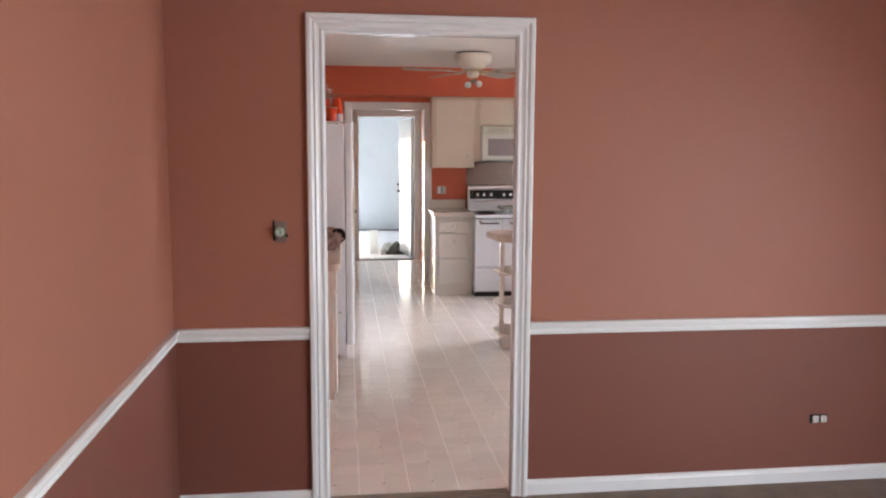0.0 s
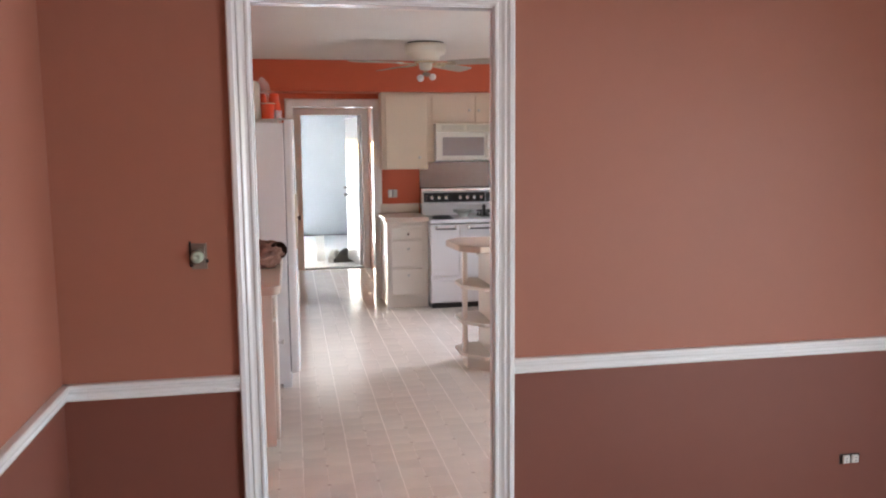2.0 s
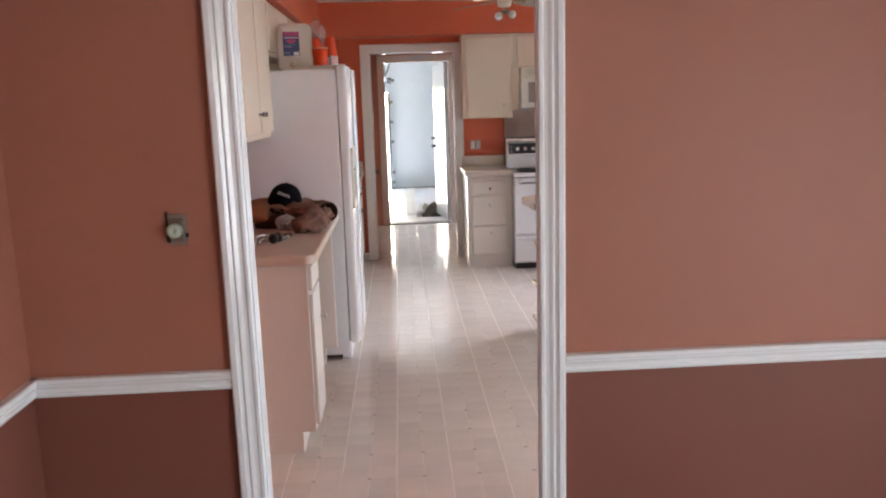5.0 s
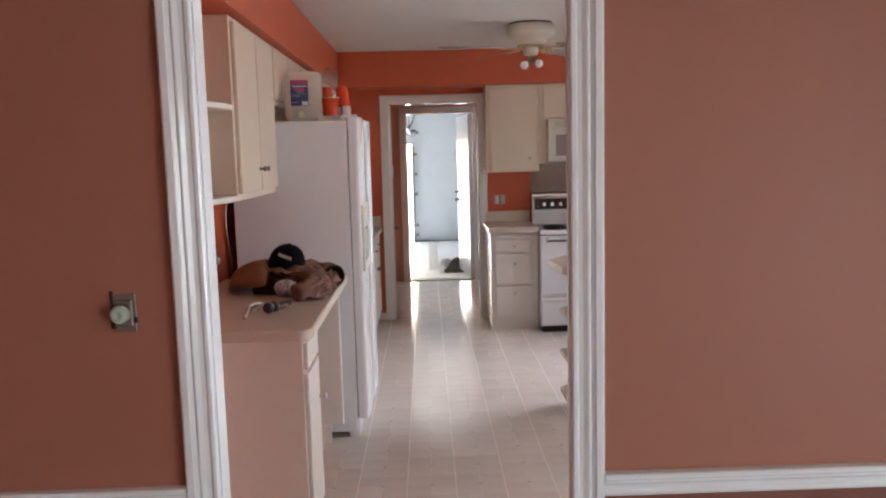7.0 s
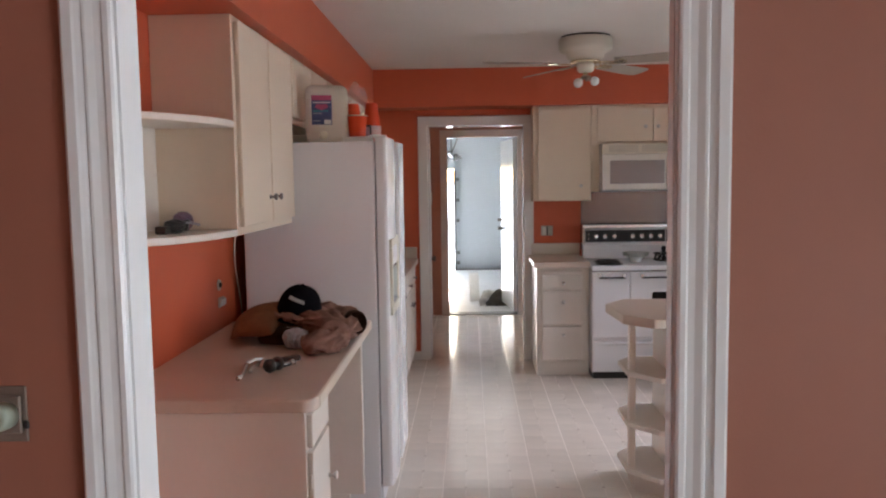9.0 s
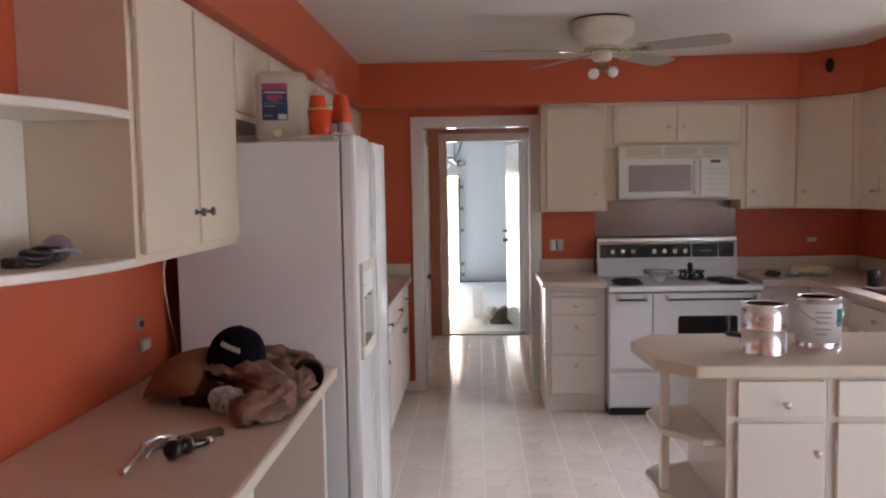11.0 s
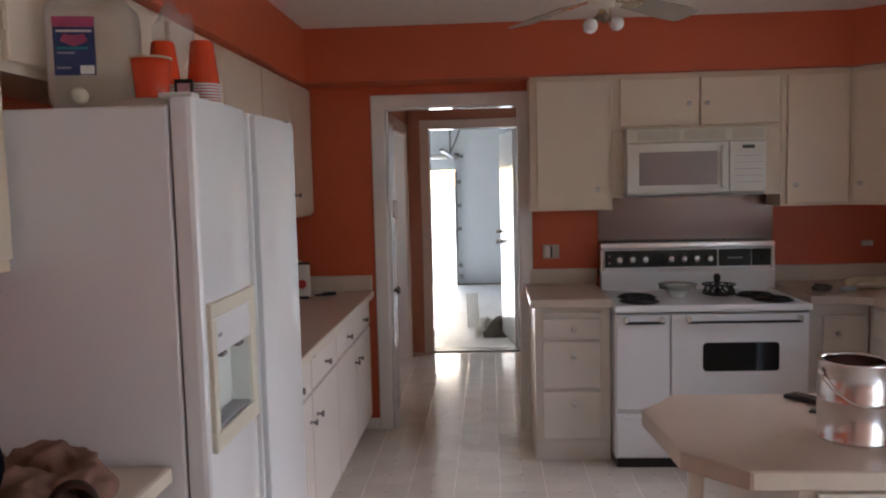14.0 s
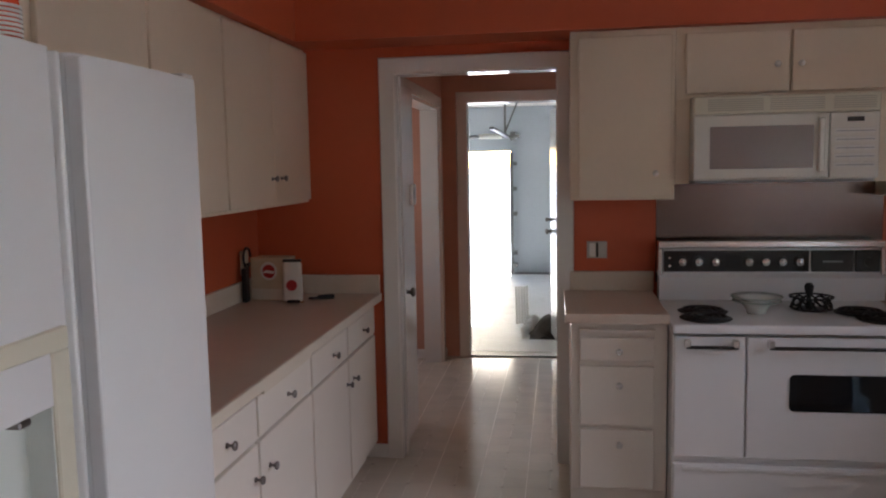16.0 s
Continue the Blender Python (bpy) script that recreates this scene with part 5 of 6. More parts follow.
part("cuff", lathe(bmesh.new(), [(0.040, -0.012), (0.053, -0.010), (0.055, 0.030), (0.051, 0.040), (0.046, 0.036), (0.040, -0.010), (0, -0.011)], 24, Matrix.Translation((0.228, 0.008, 0.060)) @ Matrix.Rotation(radians(-62), 4, "Z") @ Matrix.Rotation(radians(84), 4, "Y") @ Matrix.Diagonal((0.95, 0.85, 1, 1))), M_LINING, jk, "dark open cuff", smooth=True)
part("lining", roll(bmesh.new(), [(-0.14, -0.10, 0.022), (-0.04, -0.13, 0.030), (0.06, -0.16, 0.035)], [0.035, 0.045, 0.045], 0.010, 3, 15.0, 40, 28, 0.8), M_LINING, jk, "dark brown lining", smooth=True)
part("glove", roll(bmesh.new(), [(-0.01, -0.23, 0.026), (0.03, -0.215, 0.038), (0.075, -0.225, 0.034)], [0.024, 0.034, 0.028], 0.018, 7, 17.0, 48, 36, 0.9), M_CLOTHG, jk, "grey cloth glove tucked in the pocket", smooth=True)

cap = thing("baseball_cap", "black cotton baseball cap lying on the jacket", "cap", Matrix.Translation((-0.146, 5.985, DT + 0.106)) @ Matrix.Rotation(radians(-2), 4, "X") @ Matrix.Rotation(radians(9), 4, "Y") @ Matrix.Scale(0.90, 4))
cbm = bmesh.new()
prof = [(0.098, -0.025), (0.101, -0.01)] + [(0.102 * math.cos(radians(a)) ** 0.8, 0.128 * math.sin(radians(a))) for a in range(6, 90, 9)] + [(0, 0.128)]
lathe(cbm, prof, 36)
for v in cbm.verts:
    v.co.y *= 1.08
    a6 = math.atan2(v.co.y, v.co.x)
    v.co.xy *= 1 - 0.018 * max(0, math.cos(6 * a6)) ** 8
    v.co += 0.005 * noise.noise_vector(v.co * 13)
part("crown", cbm, M_CAP, cap, smooth=True)
part("button", lathe(bmesh.new(), [(0.009, 0.127), (0.007, 0.134), (0, 0.136)], 12), M_CAP, cap, smooth=True)
vb = bmesh.new()
n = 14
top, bot = [], []
for k in range(n + 1):
    a = radians(190 + 160 * k / n)
    c, q = math.cos(a), math.sin(a)
    ri = (0.098 * c, 0.100 * q, -0.018)
    ro = (0.104 * c, 0.104 * q + 0.062 * q, -0.020 - 0.020 * c * c)
    top.append((vb.verts.new(ri), vb.verts.new(ro)))
    bot.append((vb.verts.new((ri[0], ri[1], ri[2] - 0.003)), vb.verts.new((ro[0], ro[1], ro[2] - 0.003))))
for k in range(n):
    vb.faces.new((top[k][0], top[k][1], top[k + 1][1], top[k + 1][0]))
    vb.faces.new((bot[k][0], bot[k + 1][0], bot[k + 1][1], bot[k][1]))
    vb.faces.new((top[k][1], bot[k][1], bot[k + 1][1], top[k + 1][1]))
bmesh.ops.rotate(vb, verts=vb.verts, cent=(0, 0, 0), matrix=Matrix.Rotation(radians(-62), 3, "Z"))
part("visor", vb, M_CAP, cap, smooth=True)
for k in range(8):
    a = radians(-112 + 6.0 * k)
    lt = box(bmesh.new(), -0.0034, 0.0034, -0.002, 0.002, -0.009, 0.009, 0.001)
    zz = 0.078 - 0.0022 * k
    q = 0.102 * math.cos(math.asin(zz / 0.128)) ** 0.8 + 0.0005
    bmesh.ops.transform(lt, matrix=Matrix.Translation((q * math.cos(a), 1.08 * q * math.sin(a), zz)) @ Matrix.Rotation(a + radians(90), 4, "Z") @ Matrix.Rotation(radians(-34), 4, "X"), verts=lt.verts)
    part("stitched_mark", lt, M_THREAD, cap, "cream embroidered mark")

lev = thing("lever_handle", "curved grey metal lever handle lying on the desk", "lever handle", Matrix.Translation((-0.18, 5.40, DT)))
part("rose", lathe(bmesh.new(), [(0, 0), (0.026, 0), (0.026, 0.008), (0.014, 0.014), (0.012, 0.026), (0, 0.028)], 20, Matrix.Translation((0.012, 0.09, 0.0))), M_NICKEL, lev, smooth=True)
part("lever", tube(bmesh.new(), [(0.012, 0.09, 0.024), (-0.015, 0.075, 0.028), (-0.030, 0.03, 0.024), (-0.022, -0.03, 0.016), (-0.016, -0.09, 0.011), (-0.016, -0.13, 0.009)], 0.0075, 10), M_NICKEL, lev, smooth=True)
part("arm", tube(bmesh.new(), [(0.0, 0.085, 0.012), (-0.012, 0.02, 0.010), (-0.002, -0.03, 0.010)], 0.006, 8), M_NICKEL, lev, smooth=True)
kn = thing("wooden_wedge", "dark tapered wooden tool handle lying on the desk", "tool handle", Matrix.Translation((-0.155, 5.505, DT)) @ Matrix.Rotation(radians(40), 4, "Z"))
part("handle", prism(bmesh.new(), [(0.0, -0.006), (0.115, -0.018), (0.122, -0.012), (0.122, 0.014), (0.115, 0.018), (0.0, 0.006)], 0.0, 0.020, 0.005, 2), M_DWOOD, kn)
part("ferrule", box(bmesh.new(), -0.035, -0.0003, -0.005, 0.005, 0.003, 0.012, 0.002), M_STEEL, kn)
dk = thing("door_knob", "loose dark metal door knob on the desk", "door knob", Matrix.Translation((-0.115, 5.40, DT + 0.024)) @ Matrix.Rotation(radians(65), 4, "Z") @ Matrix.Rotation(radians(90), 4, "Y"))
part("grip", lathe(bmesh.new(), [(0, -0.03), (0.016, -0.03), (0.024, -0.018), (0.022, -0.004), (0.011, 0.004), (0.010, 0.02), (0.016, 0.026)], 20), M_BLACK, dk, smooth=True)
part("plate", lathe(bmesh.new(), [(0.016, 0.0265), (0.024, 0.027), (0.024, 0.034), (0, 0.036)], 20), M_DKNOB, dk, smooth=True)
sc = thing("latch_bolt", "small bright metal latch bolt beside the knob", "latch bolt", Matrix.Translation((-0.085, 5.48, DT)))
part("barrel", tube(bmesh.new(), [(-0.02, -0.03, 0.009), (0.01, 0.015, 0.009)], 0.009, 12), M_DKNOB, sc, smooth=True)
part("tip", tube(bmesh.new(), [(0.0105, 0.0155, 0.009), (0.02, 0.03, 0.009)], 0.011, 12), M_TIN, sc, smooth=True)

cable = thing("cable_coil", "black coiled cable on the curved shelf", "cable", Matrix.Translation((-0.42, 5.37, 1.3945)))
for k in range(3):
    pts = [(0.028 * math.cos(a) + 0.004 * k, 0.085 * math.sin(a) * (1 - 0.1 * k), 0.010 + 0.012 * k + 0.004 * math.sin(3 * a)) for a in [2 * math.pi * i / 20 for i in range(21)]]
    part("loop", tube(bmesh.new(), pts, 0.007, 8), M_BLACK, cable, smooth=True)
part("plug", box(bmesh.new(), -0.02, 0.02, -0.125, -0.085, 0.003, 0.028, 0.006, 2), M_BLACK, cable)
part("wire", tube(bmesh.new(), [(0.02, -0.06, 0.03), (0.04, 0.0, 0.034), (0.03, 0.07, 0.03), (0.045, 0.11, 0.02)], 0.005, 8), M_GREY, cable, "pale grey wire")
ba = thing("lilac_bottle", "small translucent lilac plastic ball bottle on the curved shelf", "bottle", Matrix.Translation((-0.43, 5.475, 1.3945)))
part("globe", lathe(bmesh.new(), [(0, 0), (0.018, 0.001), (0.030, 0.014), (0.036, 0.034), (0.030, 0.054), (0.014, 0.066), (0, 0.068)], 22), M_LILAC, ba, smooth=True)

# ---- wall plates, cords ----


def wall_plate(label, m, w, h, mat, holes, name="outlet"):
    """A plate or open box on a wall; local -y is off the wall."""
    ob = thing(name, label, name.replace("_", " "), m)
    part("plate", box(bmesh.new(), -w / 2, w / 2, -0.006, -0.0003, -h / 2, h / 2, 0.002), mat, ob)
    for x, z, hw, hh, mt, pr in holes:
        part("insert", box(bmesh.new(), x - hw, x + hw, -0.006 - pr, -0.0063, z - hh, z + hh, 0.0015), mt, ob)
    return ob


M_GALVB = material("galvanised_box", (0.50, 0.50, 0.46), 0.4, metal=0.6, var=0.1, scale=14)
M_DIMSTRAP = material("tarnished_strap", (0.27, 0.22, 0.19), 0.5, metal=0.5, var=0.12, scale=14)
M_SAGE = material("aged_green_plastic", (0.42, 0.50, 0.42), 0.4, var=0.08, scale=14)
sw = thing("dimmer_switch", "uncovered rotary dimmer switch on the brown wall", "switch", Matrix.Translation((-0.138, YD0, 1.212)))
part("strap", boxes((-0.024, 0.026, -0.005, -0.0003, -0.043, 0.043, 0.001), (-0.023, -0.018, -0.006, -0.0053, -0.04, 0.04)), M_DIMSTRAP, sw, "bare metal strap")
part("box_edge", box(bmesh.new(), -0.031, -0.0245, -0.003, -0.0003, -0.035, 0.050), M_BLACK, sw)
part("housing", box(bmesh.new(), -0.020, 0.020, -0.010, -0.0055, -0.030, 0.030, 0.003), M_DIMSTRAP, sw)
part("knob", lathe(bmesh.new(), [(0, 0), (0.021, 0), (0.020, 0.018), (0.016, 0.024), (0.006, 0.025), (0.005, 0.022), (0, 0.022)], 24, Matrix.Translation((-0.004, -0.0102, 0.0)) @ FRONT), M_SAGE, sw, "pale green round knob", smooth=True)
part("tab", box(bmesh.new(), 0.022, 0.031, -0.010, -0.0055, -0.022, -0.009, 0.002), M_BLACK, sw)
part("tab", box(bmesh.new(), -0.026, -0.019, -0.008, -0.0055, -0.034, -0.021, 0.002), M_BLACK, sw)
o = thing("outlet", "uncovered white duplex outlet on the dark brown wall", "outlet", Matrix.Translation((2.346, YD0, 0.306)))
part("cavity", box(bmesh.new(), -0.045, 0.045, -0.002, -0.0003, -0.020, 0.020), M_BLACK, o)
for x in (-0.020, 0.020):
    rc = part("receptacle", box(bmesh.new(), x - 0.016, x + 0.016, -0.014, -0.0022, -0.017, 0.017, 0.005, 2), M_PAPER, o, "white receptacle")
    for s in (-0.006, 0.006):
        part("slot", box(bmesh.new(), x - 0.005, x + 0.004, -0.0146, -0.0142, s - 0.0012, s + 0.0012), M_BLACK, rc)
wall_plate("uncovered double switch on the orange wall", Matrix.Translation((1.226, YR0, 1.112)), 0.10, 0.085, M_GALVB, [(-0.022, 0, 0.015, 0.034, M_PAPER, 0.010), (0.024, 0, 0.015, 0.034, M_GALVB, 0.008), (0.001, 0, 0.005, 0.036, M_BLACK, 0.003)], "switch")
wall_plate("small uncovered outlet on the orange wall", Matrix.Translation((3.12, YR0, 1.128)), 0.07, 0.035, M_GALVB, [(-0.016, 0, 0.012, 0.012, M_PAPER, 0.008), (0.016, 0, 0.012, 0.012, M_PAPER, 0.008)])
WEST = Matrix.Rotation(radians(90), 4, "Z")
wall_plate("uncovered white outlet on the orange wall above the desk", Matrix.Translation((XK, 6.225, 1.03)) @ WEST, 0.075, 0.045, M_GALVB, [(-0.016, 0, 0.014, 0.016, M_PAPER, 0.010), (0.016, 0, 0.014, 0.016, M_PAPER, 0.010)])
jc = thing("phone_jack", "round grey phone jack on the orange wall", "phone jack", Matrix.Translation((XK, 6.205, 1.108)) @ WEST)
part("plate", lathe(bmesh.new(), [(0, 0.0003), (0.026, 0.0003), (0.025, 0.005), (0, 0.006)], 20, FRONT), M_GALVB, jc)
part("socket", lathe(bmesh.new(), [(0.012, 0.006), (0.012, 0.012), (0.006, 0.012), (0, 0.008)], 14, FRONT), M_BLACK, jc)
solid("vent_hole_cover", lathe(bmesh.new(), [(0, 0), (0.034, 0.0), (0.036, 0.006), (0.020, 0.010), (0, 0.010)], 20, Matrix.Translation((3.045, 9.107, 2.345)) @ Matrix.Rotation(radians(-45), 4, "Z") @ FRONT @ Matrix.Diagonal((0.8, 1.4, 1, 1))), M_BLACK, "black open electrical box on the orange soffit", "electrical box")
solid("power_cord", tube(bmesh.new(), [(-0.50, 6.36, 1.369), (-0.508, 6.355, 1.33), (-0.520, 6.36, 1.27), (-0.528, 6.385, 1.19), (-0.532, 6.425, 1.10), (-0.534, 6.47, 1.02), (-0.534, 6.50, 0.92)], 0.0036, 8), M_PAPER, "white power cord hanging from the cabinet behind the refrigerator", "power cord", smooth=True)

# ---- on the west counter ----
CT = 0.8882
bx = thing("cardboard_box", "kraft cardboard box with a red round emblem", "box", Matrix.Translation((-0.395, 9.30, CT)) @ Matrix.Rotation(radians(-6), 4, "Z"))
part("carton", box(bmesh.new(), -0.10, 0.09, -0.02, 0.10, 0, 0.215, 0.003), M_KRAFT, bx)
part("emblem", lathe(bmesh.new(), [(0, 0.0202), (0.046, 0.0202), (0.046, 0.0212), (0, 0.0212)], 24, Matrix.Translation((0.0, 0.0, 0.150)) @ FRONT), M_PAPER, bx)
part("emblem_disc", lathe(bmesh.new(), [(0, 0.0214), (0.034, 0.0214), (0.034, 0.0222), (0, 0.0222)], 24, Matrix.Translation((0.0, 0.0, 0.148)) @ FRONT), M_REDINK, bx, "red disc")
part("emblem_sweep", prism(bmesh.new(), [(-0.040, -0.008), (-0.012, 0.006), (0.030, 0.002), (0.042, 0.012), (0.026, -0.012), (-0.006, -0.008)], 0.0224, 0.0230, m=Matrix.Translation((0.0, 0.0, 0.148)) @ FRONT), M_PAPER, bx, "white sweep")
part("lower_band", box(bmesh.new(), -0.098, 0.088, -0.0215, -0.0205, 0.004, 0.06), M_LAMW, bx)
cb2 = bmesh.new()
box(cb2, -0.046, 0.046, -0.030, 0.030, 0, 0.20, 0.014, 3)
for v in cb2.verts:
    k = max(0, v.co.z - 0.11) / 0.08
    v.co.y *= 1 - 0.75 * k
    v.co += 0.003 * noise.noise_vector(v.co * 40)
bagc = thing("coffee_bag", "cream foil coffee bag with a red emblem and folded top", "bag", Matrix.Translation((-0.268, 9.262, CT)) @ Matrix.Rotation(radians(8), 4, "Z"))
part("pouch", cb2, M_FOIL, bagc, smooth=True)
part("emblem", lathe(bmesh.new(), [(0, 0), (0.027, 0), (0.027, 0.001), (0, 0.001)], 20, Matrix.Translation((0, -0.0325, 0.085)) @ FRONT), M_REDINK, bagc)
part("fold", box(bmesh.new(), -0.046, 0.046, -0.010, 0.008, 0.198, 0.212, 0.003), M_BLACK, bagc, "dark folded clip")
kt = thing("utility_knife", "black utility knife lying on the counter", "knife", Matrix.Translation((-0.155, 9.33, CT)) @ Matrix.Rotation(radians(25), 4, "Z"))
part("handle", box(bmesh.new(), -0.01, 0.075, -0.012, 0.012, 0, 0.022, 0.006, 2), M_BLACK, kt)
part("shank", box(bmesh.new(), -0.055, -0.0105, -0.008, 0.008, 0.002, 0.014, 0.003), M_BLACK, kt)
pl = thing("scraper_blade", "short dark scraper beside the coffee bag", "scraper", Matrix.Translation((-0.25, 9.22, CT)))
part("grip", box(bmesh.new(), -0.035, 0.03, -0.010, 0.010, 0, 0.014, 0.004), M_BLACK, pl)
part("tip", box(bmesh.new(), 0.0305, 0.05, -0.006, 0.006, 0.003, 0.008), M_BRASS, pl)
tl = thing("cordless_phone", "black handset standing by the wall with a looped cord", "telephone", Matrix.Translation((-0.505, 9.24, CT)))
part("handset", box(bmesh.new(), -0.012, 0.014, -0.025, 0.025, 0, 0.17, 0.006, 2), M_BLACK, tl)
part("cord", tube(bmesh.new(), [(-0.012, 0.06 + 0.045 * math.cos(a), 0.215 + 0.05 * math.sin(a)) for a in [radians(20 * i) for i in range(17)]] + [(-0.01, 0.03, 0.18)], 0.006, 8), M_BLACK, tl, smooth=True)
part("wall_jack", box(bmesh.new(), -0.034, -0.02, 0.02, 0.10, 0.13, 0.25, 0.003), M_BISQUE, tl)

# ---- hall door, garage door leaf ----
dl = thing("door_1", "white painted narrow door folded back against the hall wall", "door", Matrix.Translation((HX0 + 0.050, YR1 + 0.02, 0)))
part("leaf", box(bmesh.new(), 0.0, 0.034, 0.0, 0.385, 0.012, 1.985, 0.003), M_JAMB, dl)
part("latch_plate", box(bmesh.new(), 0.006, 0.028, -0.0015, -0.0002, 0.83, 0.90), M_NICKEL, dl)
part("door_knob", lathe(bmesh.new(), [(0, 0), (0.028, 0), (0.028, 0.006), (0.011, 0.012), (0.011, 0.030), (0.026, 0.040), (0.026, 0.052), (0.014, 0.060), (0, 0.060)], 20, Matrix.Translation((0.0342, 0.05, 0.862)) @ Matrix.Rotation(radians(90), 4, "Y")), M_DKNOB, dl, smooth=True)
part("chime_box", box(bmesh.new(), 0.0342, 0.055, 0.245, 0.345, 1.325, 1.445, 0.004), M_TRIMW, dl, "white wall control box")
part("chime_window", box(bmesh.new(), 0.0552, 0.0565, 0.262, 0.325, 1.36, 1.42), M_GREY, dl)
gl = thing("door_2", "glossy white door standing open into the garage", "door", Matrix.Translation((GX1 - 0.002, YG1 + 0.01, 0)) @ Matrix.Rotation(radians(98), 4, "Z"))
part("leaf", box(bmesh.new(), 0.0, 0.775, -0.001, 0.040, 0.016, 2.015, 0.002), M_ENAMEL, gl)
for z, r in ((0.945, 0.027), (1.05, 0.020)):
    part("door_knob", lathe(bmesh.new(), [(0, 0), (r, 0), (r, 0.006), (0.012, 0.012), (0.012, 0.026), (r, 0.036), (r * 0.9, 0.048), (0, 0.056)], 20, Matrix.Translation((0.715, 0.0402, z)) @ Matrix.Rotation(radians(-90), 4, "X")), M_DKNOB, gl, smooth=True)
for z in (0.25, 1.05, 1.8):
    part("hinge", tube(bmesh.new(), [(-0.006, -0.006, z - 0.045), (-0.006, -0.006, z + 0.045)], 0.006, 8), M_GALV, gl)

# ---- garage things ----
trk = thing("garage_door_track", "dark galvanised overhead door track with brackets", "door track", Matrix.Translation((0.28, 18.22, ZG)))
part("rail", boxes((-0.02, 0.03, -0.03, 0.0, 0, 1.95), (0.025, 0.03, -0.03, 0.05, 0, 1.95)), M_GALV, trk)
for z in (0.12, 0.32, 0.95, 1.35, 1.75):
    part("bracket", box(bmesh.new(), -0.005, 0.09, -0.04, 0.075, z, z + 0.06, 0.003), M_GALV, trk)
part("torsion_bar", tube(bmesh.new(), [(-2.4, 0.0, 2.21), (0.14, 0.0, 2.21)], 0.028, 12), M_GALV, trk)
part("drum", lathe(bmesh.new(), [(0, -0.04), (0.07, -0.04), (0.06, 0), (0.07, 0.04), (0, 0.04)], 18, Matrix.Translation((0.03, 0.0, 2.21)) @ Matrix.Rotation(radians(90), 4, "Y")), M_GALV, trk)
part("spring", tube(bmesh.new(), [(-0.50, -0.0, 2.215), (-0.14, 0.0, 2.215)], 0.045, 12), M_GALVB, trk)
hg = thing("track_hanger", "dark angle-iron track hanger under the garage ceiling", "hanger", Matrix.Translation((0.24, 17.5, 2.0)))
part("upright", box(bmesh.new(), -0.015, 0.015, -0.015, 0.015, 0, 0.455), M_GALV, hg)
part("brace", tube(bmesh.new(), [(0.0, 0, 0.03), (0.18, 0, 0.455)], 0.014, 6), M_GALV, hg)
part("horizontal_rail", boxes((-0.03, 0.03, -2.4, 0.70, -0.03, 0.0), ), M_GALV, hg)
bd = thing("board_stack", "white ribbed boards leaning in the garage", "boards", Matrix.Translation((0.62, 14.2, ZG)) @ Matrix.Rotation(radians(8), 4, "Z"))
for k in range(5):
    m = Matrix.Translation((0.032 * k - 0.06, 0.02 * k, 0.0)) @ Matrix.Rotation(radians(-12), 4, "X")
    b2 = box(bmesh.new(), 0, 0.024, 0, 0.02, 0, 0.42, 0.002)
    bmesh.ops.transform(b2, matrix=m, verts=b2.verts)
    part("board", b2, M_TRIMW, bd)
pile = thing("duffel_bag", "dark bag slumped on the garage floor by the door", "bag", Matrix.Translation((0.84, 12.86, ZG)))
pb = bmesh.new()
crumple(pb, (0.06, 0.05, 0.14), (0.20, 0.22, 0.24), 0.35, 9, 11, 15, 0.0)
for v in pb.verts:
    v.co.z *= 0.62 + 1.3 * max(0.0, min(0.40, v.co.x + 0.10))
part("sack", pb, M_BAG, pile, smooth=True)
part("strap", tube(bmesh.new(), [(-0.10, -0.16, 0.06), (-0.04, -0.20, 0.13), (0.05, -0.21, 0.20), (0.14, -0.19, 0.16)], 0.012, 8), M_BLACK, pile, smooth=True)
tw = bmesh.new()
crumple(tw, (0.80, 12.92, ZG + 0.16), (0.11, 0.10, 0.19), 0.65, 13, 12, 0, ZG, 4)
solid("towel", tw, M_PAPER, "white crumpled towel heaped against the bag", "towel", smooth=True)
rg2 = bmesh.new()
crumple(rg2, (0.62, 12.80, ZG + 0.035), (0.19, 0.11, 0.045), 0.6, 15, 13, 10, ZG)
solid("rag", rg2, M_PAPER, "white crumpled rag on the garage floor", "rag", smooth=True)
rg3 = bmesh.new()
crumple(rg3, (0.50, 12.75, ZG + 0.02), (0.09, 0.05, 0.024), 0.6, 17, 23, -10, ZG, 3)
solid("rag", rg3, M_BAG, "dark crumpled rag on the garage floor", "rag", smooth=True)
mat_b = box(bmesh.new(), 0.34, 1.08, 11.95, 12.55, ZG, -0.02, 0.004)
structure("step_garage", mat_b, M_CONC, "grey concrete step below the garage door", "step")

# ---- window frames behind the walk ----


def window_unit(name, label, m, w, h):
    """A white sash window; local -y is indoors."""
    ob = tagged(new(name), label, "window", kind="structure")
    ob.matrix_world = m
    part("window_frame", boxes((0, 0.05, 0.02, 0.08, 0, h), (w - 0.05, w, 0.02, 0.08, 0, h), (0.05, w - 0.05, 0.02, 0.08, 0, 0.05), (0.05, w - 0.05, 0.02, 0.08, h - 0.05, h), (0.05, w - 0.05, 0.03, 0.07, h / 2 - 0.025, h / 2 + 0.025)), M_TRIMW, ob)
    for z0, z1 in ((0.05, h / 2 - 0.025), (h / 2 + 0.025, h - 0.05)):
        pn = part("pane", box(bmesh.new(), 0.05, w - 0.05, 0.048, 0.052, z0, z1), M_PANE, ob)
        pn.visible_shadow = False
    return ob


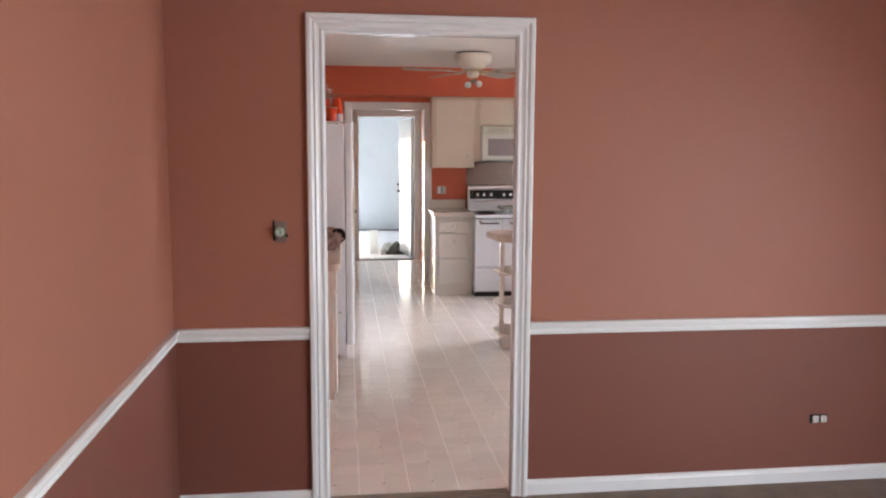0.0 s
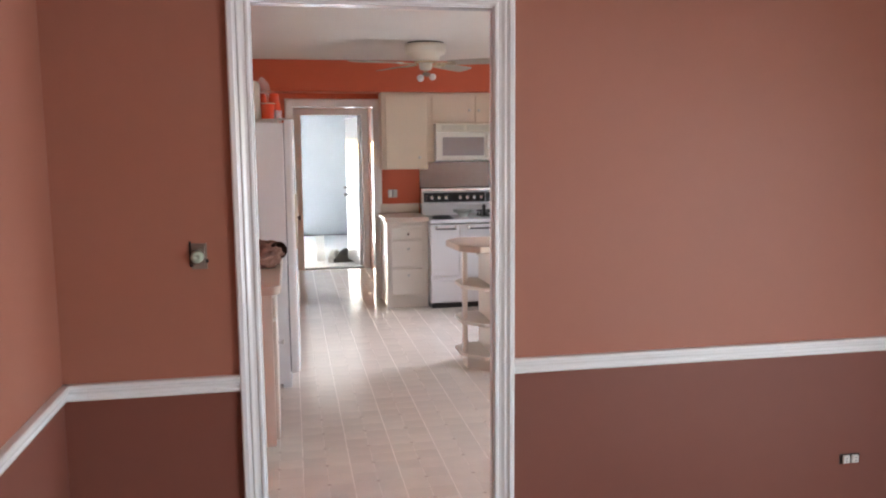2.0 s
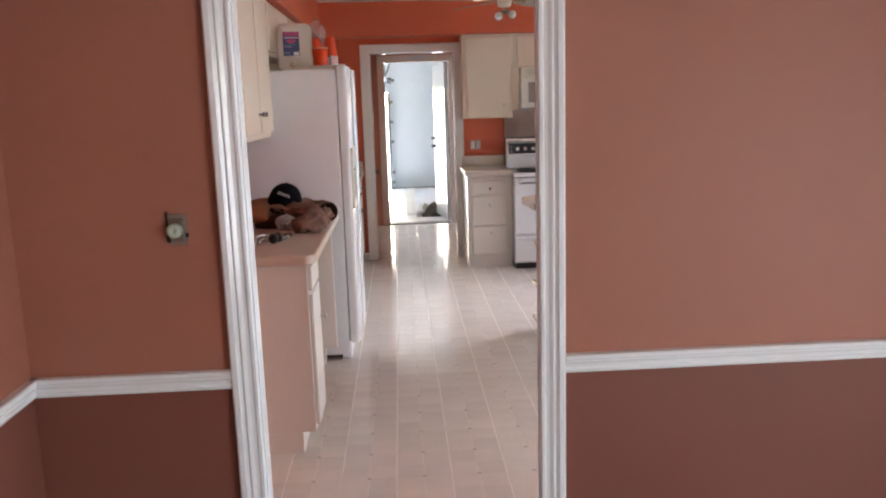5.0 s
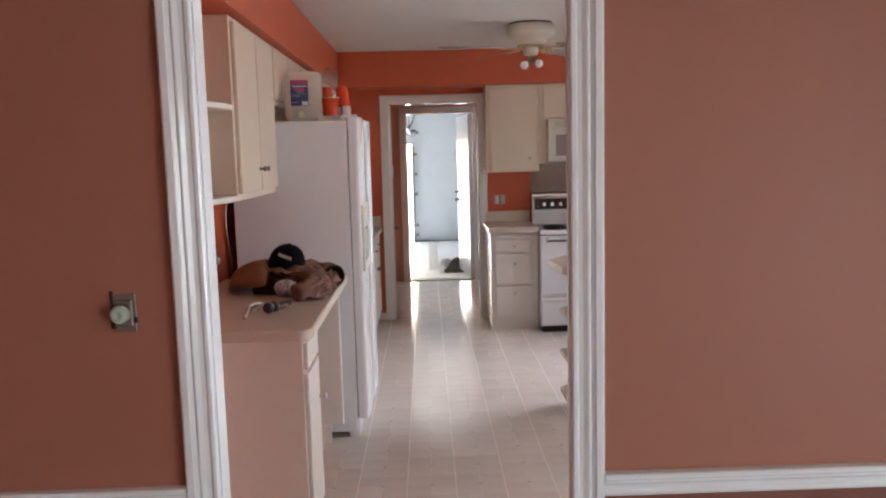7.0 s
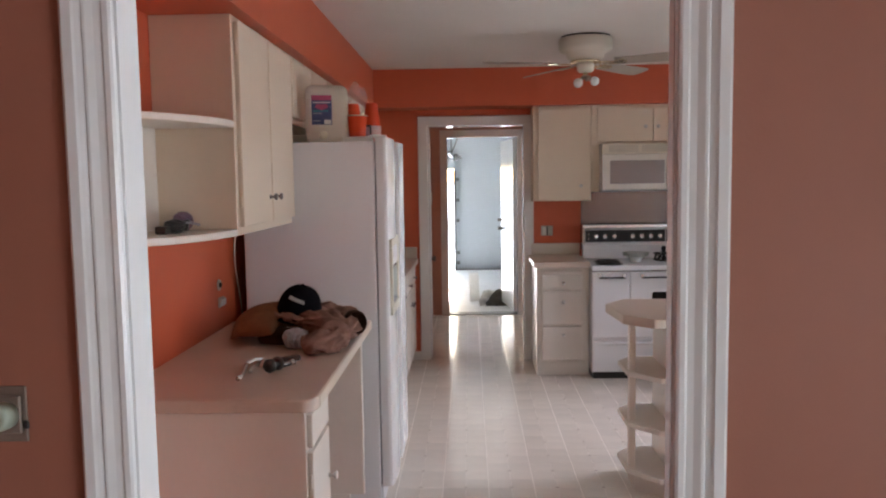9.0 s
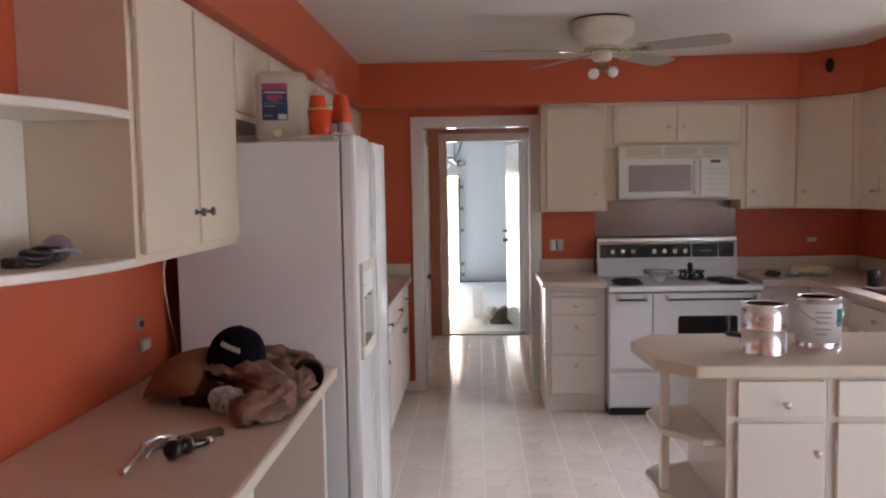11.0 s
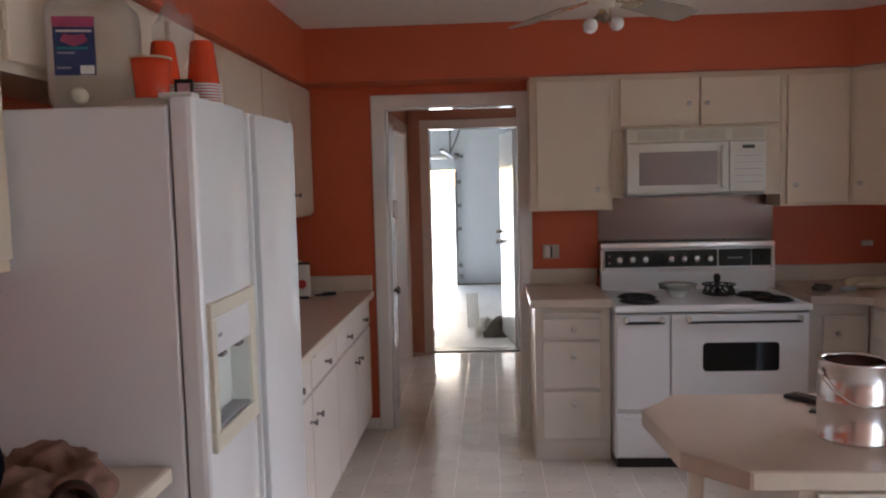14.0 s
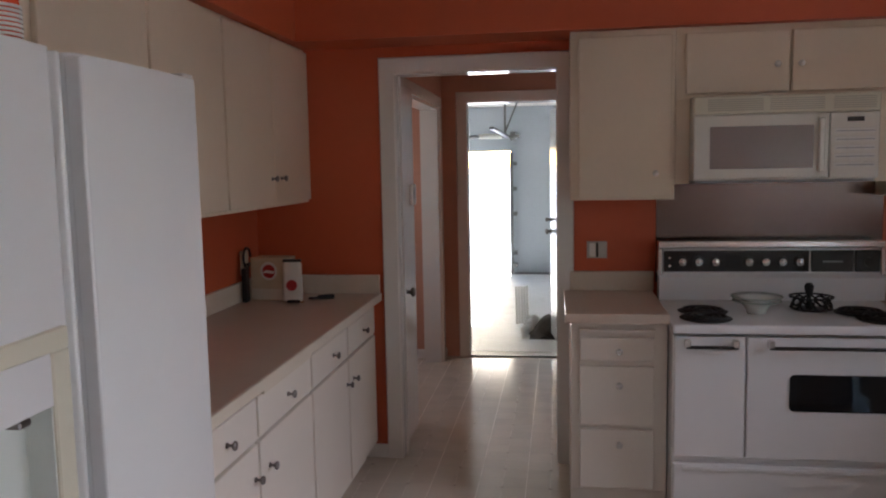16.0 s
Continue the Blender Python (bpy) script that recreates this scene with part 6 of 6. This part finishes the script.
window_unit("window_1", "tall white window in the dining room side wall", Matrix.Translation((XR, 2.15, 0.08)) @ Matrix.Rotation(radians(-90), 4, "Z"), 1.7, 1.97)
window_unit("window_2", "white glazed patio door in the kitchen", Matrix.Translation((XR, 5.7, 0.0)) @ Matrix.Rotation(radians(-90), 4, "Z"), 1.6, 2.03)
# unseen window, added to go with the side room fill lamp
window_unit("window_4", "added unseen white window for the side room fill light", Matrix.Translation((-1.3, 10.3, 0.85)) @ Matrix.Rotation(radians(90), 4, "Z"), 1.0, 1.2)
window_unit("window_3", "white window above the sink", Matrix.Translation((XR, 8.35, 1.15)) @ Matrix.Rotation(radians(-90), 4, "Z"), 1.1, 0.9)

# ---- kitchen and hall floor: embossed vinyl tiles ----
fl = structure("floor", boxes((-1.4, XR, 3.962, YG0, -0.06, -0.0006)), M_GROUT, "off-white embossed vinyl tile floor with pale joints", "floor")
P, G = 0.1155, 0.0026


def pad(w, d):
    """One tile: a low pad with sloped rims."""
    bm = bmesh.new()
    lo = [bm.verts.new((sx * w / 2, sy * d / 2, -0.0006)) for sx, sy in ((-1, -1), (1, -1), (1, 1), (-1, 1))]
    hi = [bm.verts.new((sx * (w / 2 - 0.0008), sy * (d / 2 - 0.0016), 0.0)) for sx, sy in ((-1, -1), (1, -1), (1, 1), (-1, 1))]
    bm.faces.new(hi)
    for i in range(4):
        bm.faces.new((lo[i], lo[(i + 1) % 4], hi[(i + 1) % 4], hi[i]))
    me = bpy.data.meshes.new("tile")
    bm.to_mesh(me)
    bm.free()
    me.materials.append(M_TILE)
    return me


tile_mesh = pad(P - G, P - 0.0003)
verts, faces, near = [], [], 0
x0, y0 = XL + 0.02, 3.997 + P / 2
nx, ny = int((XR - x0) / P), int((YG0 - 0.015 - y0) / P)
for j in range(ny + 1):
    for i in range(nx + 1):
        cx, cy = x0 + i * P + (0.0006 if i % 2 else -0.0006), y0 + j * P
        if cy > YR0 and not (HX0 - 0.9 < cx < HX1):
            continue
        if near < 300 and 0.1 < cx < 1.25 and 5.0 < cy < 9.0:
            t = new("tile", tile_mesh)
            t.parent = fl
            t.location = (cx, cy, 0)
            near += 1
            continue
        k = len(verts)
        for v in tile_mesh.vertices:
            verts.append((v.co.x + cx, v.co.y + cy, v.co.z))
        for p in tile_mesh.polygons:
            faces.append([k + q for q in p.vertices])
me = bpy.data.meshes.new("tiles")
me.from_pydata(verts, [], faces)
me.materials.append(M_TILE)
rest = new("tiles", me)
rest.parent = fl
tagged(rest, kind="stuff")
dm = bmesh.new()
for j in range(0, ny + 1, 2):
    for i in range(1, nx + 1, 2):
        cx, cy = x0 + (i + 0.5) * P, y0 + (j + 0.5) * P
        if cy > YR0 - 0.02 and not (HX0 < cx < HX1):
            continue
        r = 0.012
        vs = [dm.verts.new((cx + a, cy + b, 0.0004)) for a, b in ((-r, 0), (0, -r), (r, 0), (0, r))]
        dm.faces.new(vs)
inl = mesh_ob("inlay", dm, M_INLAY, fl)
tagged(inl, "small tan diamond inlays", kind="stuff")
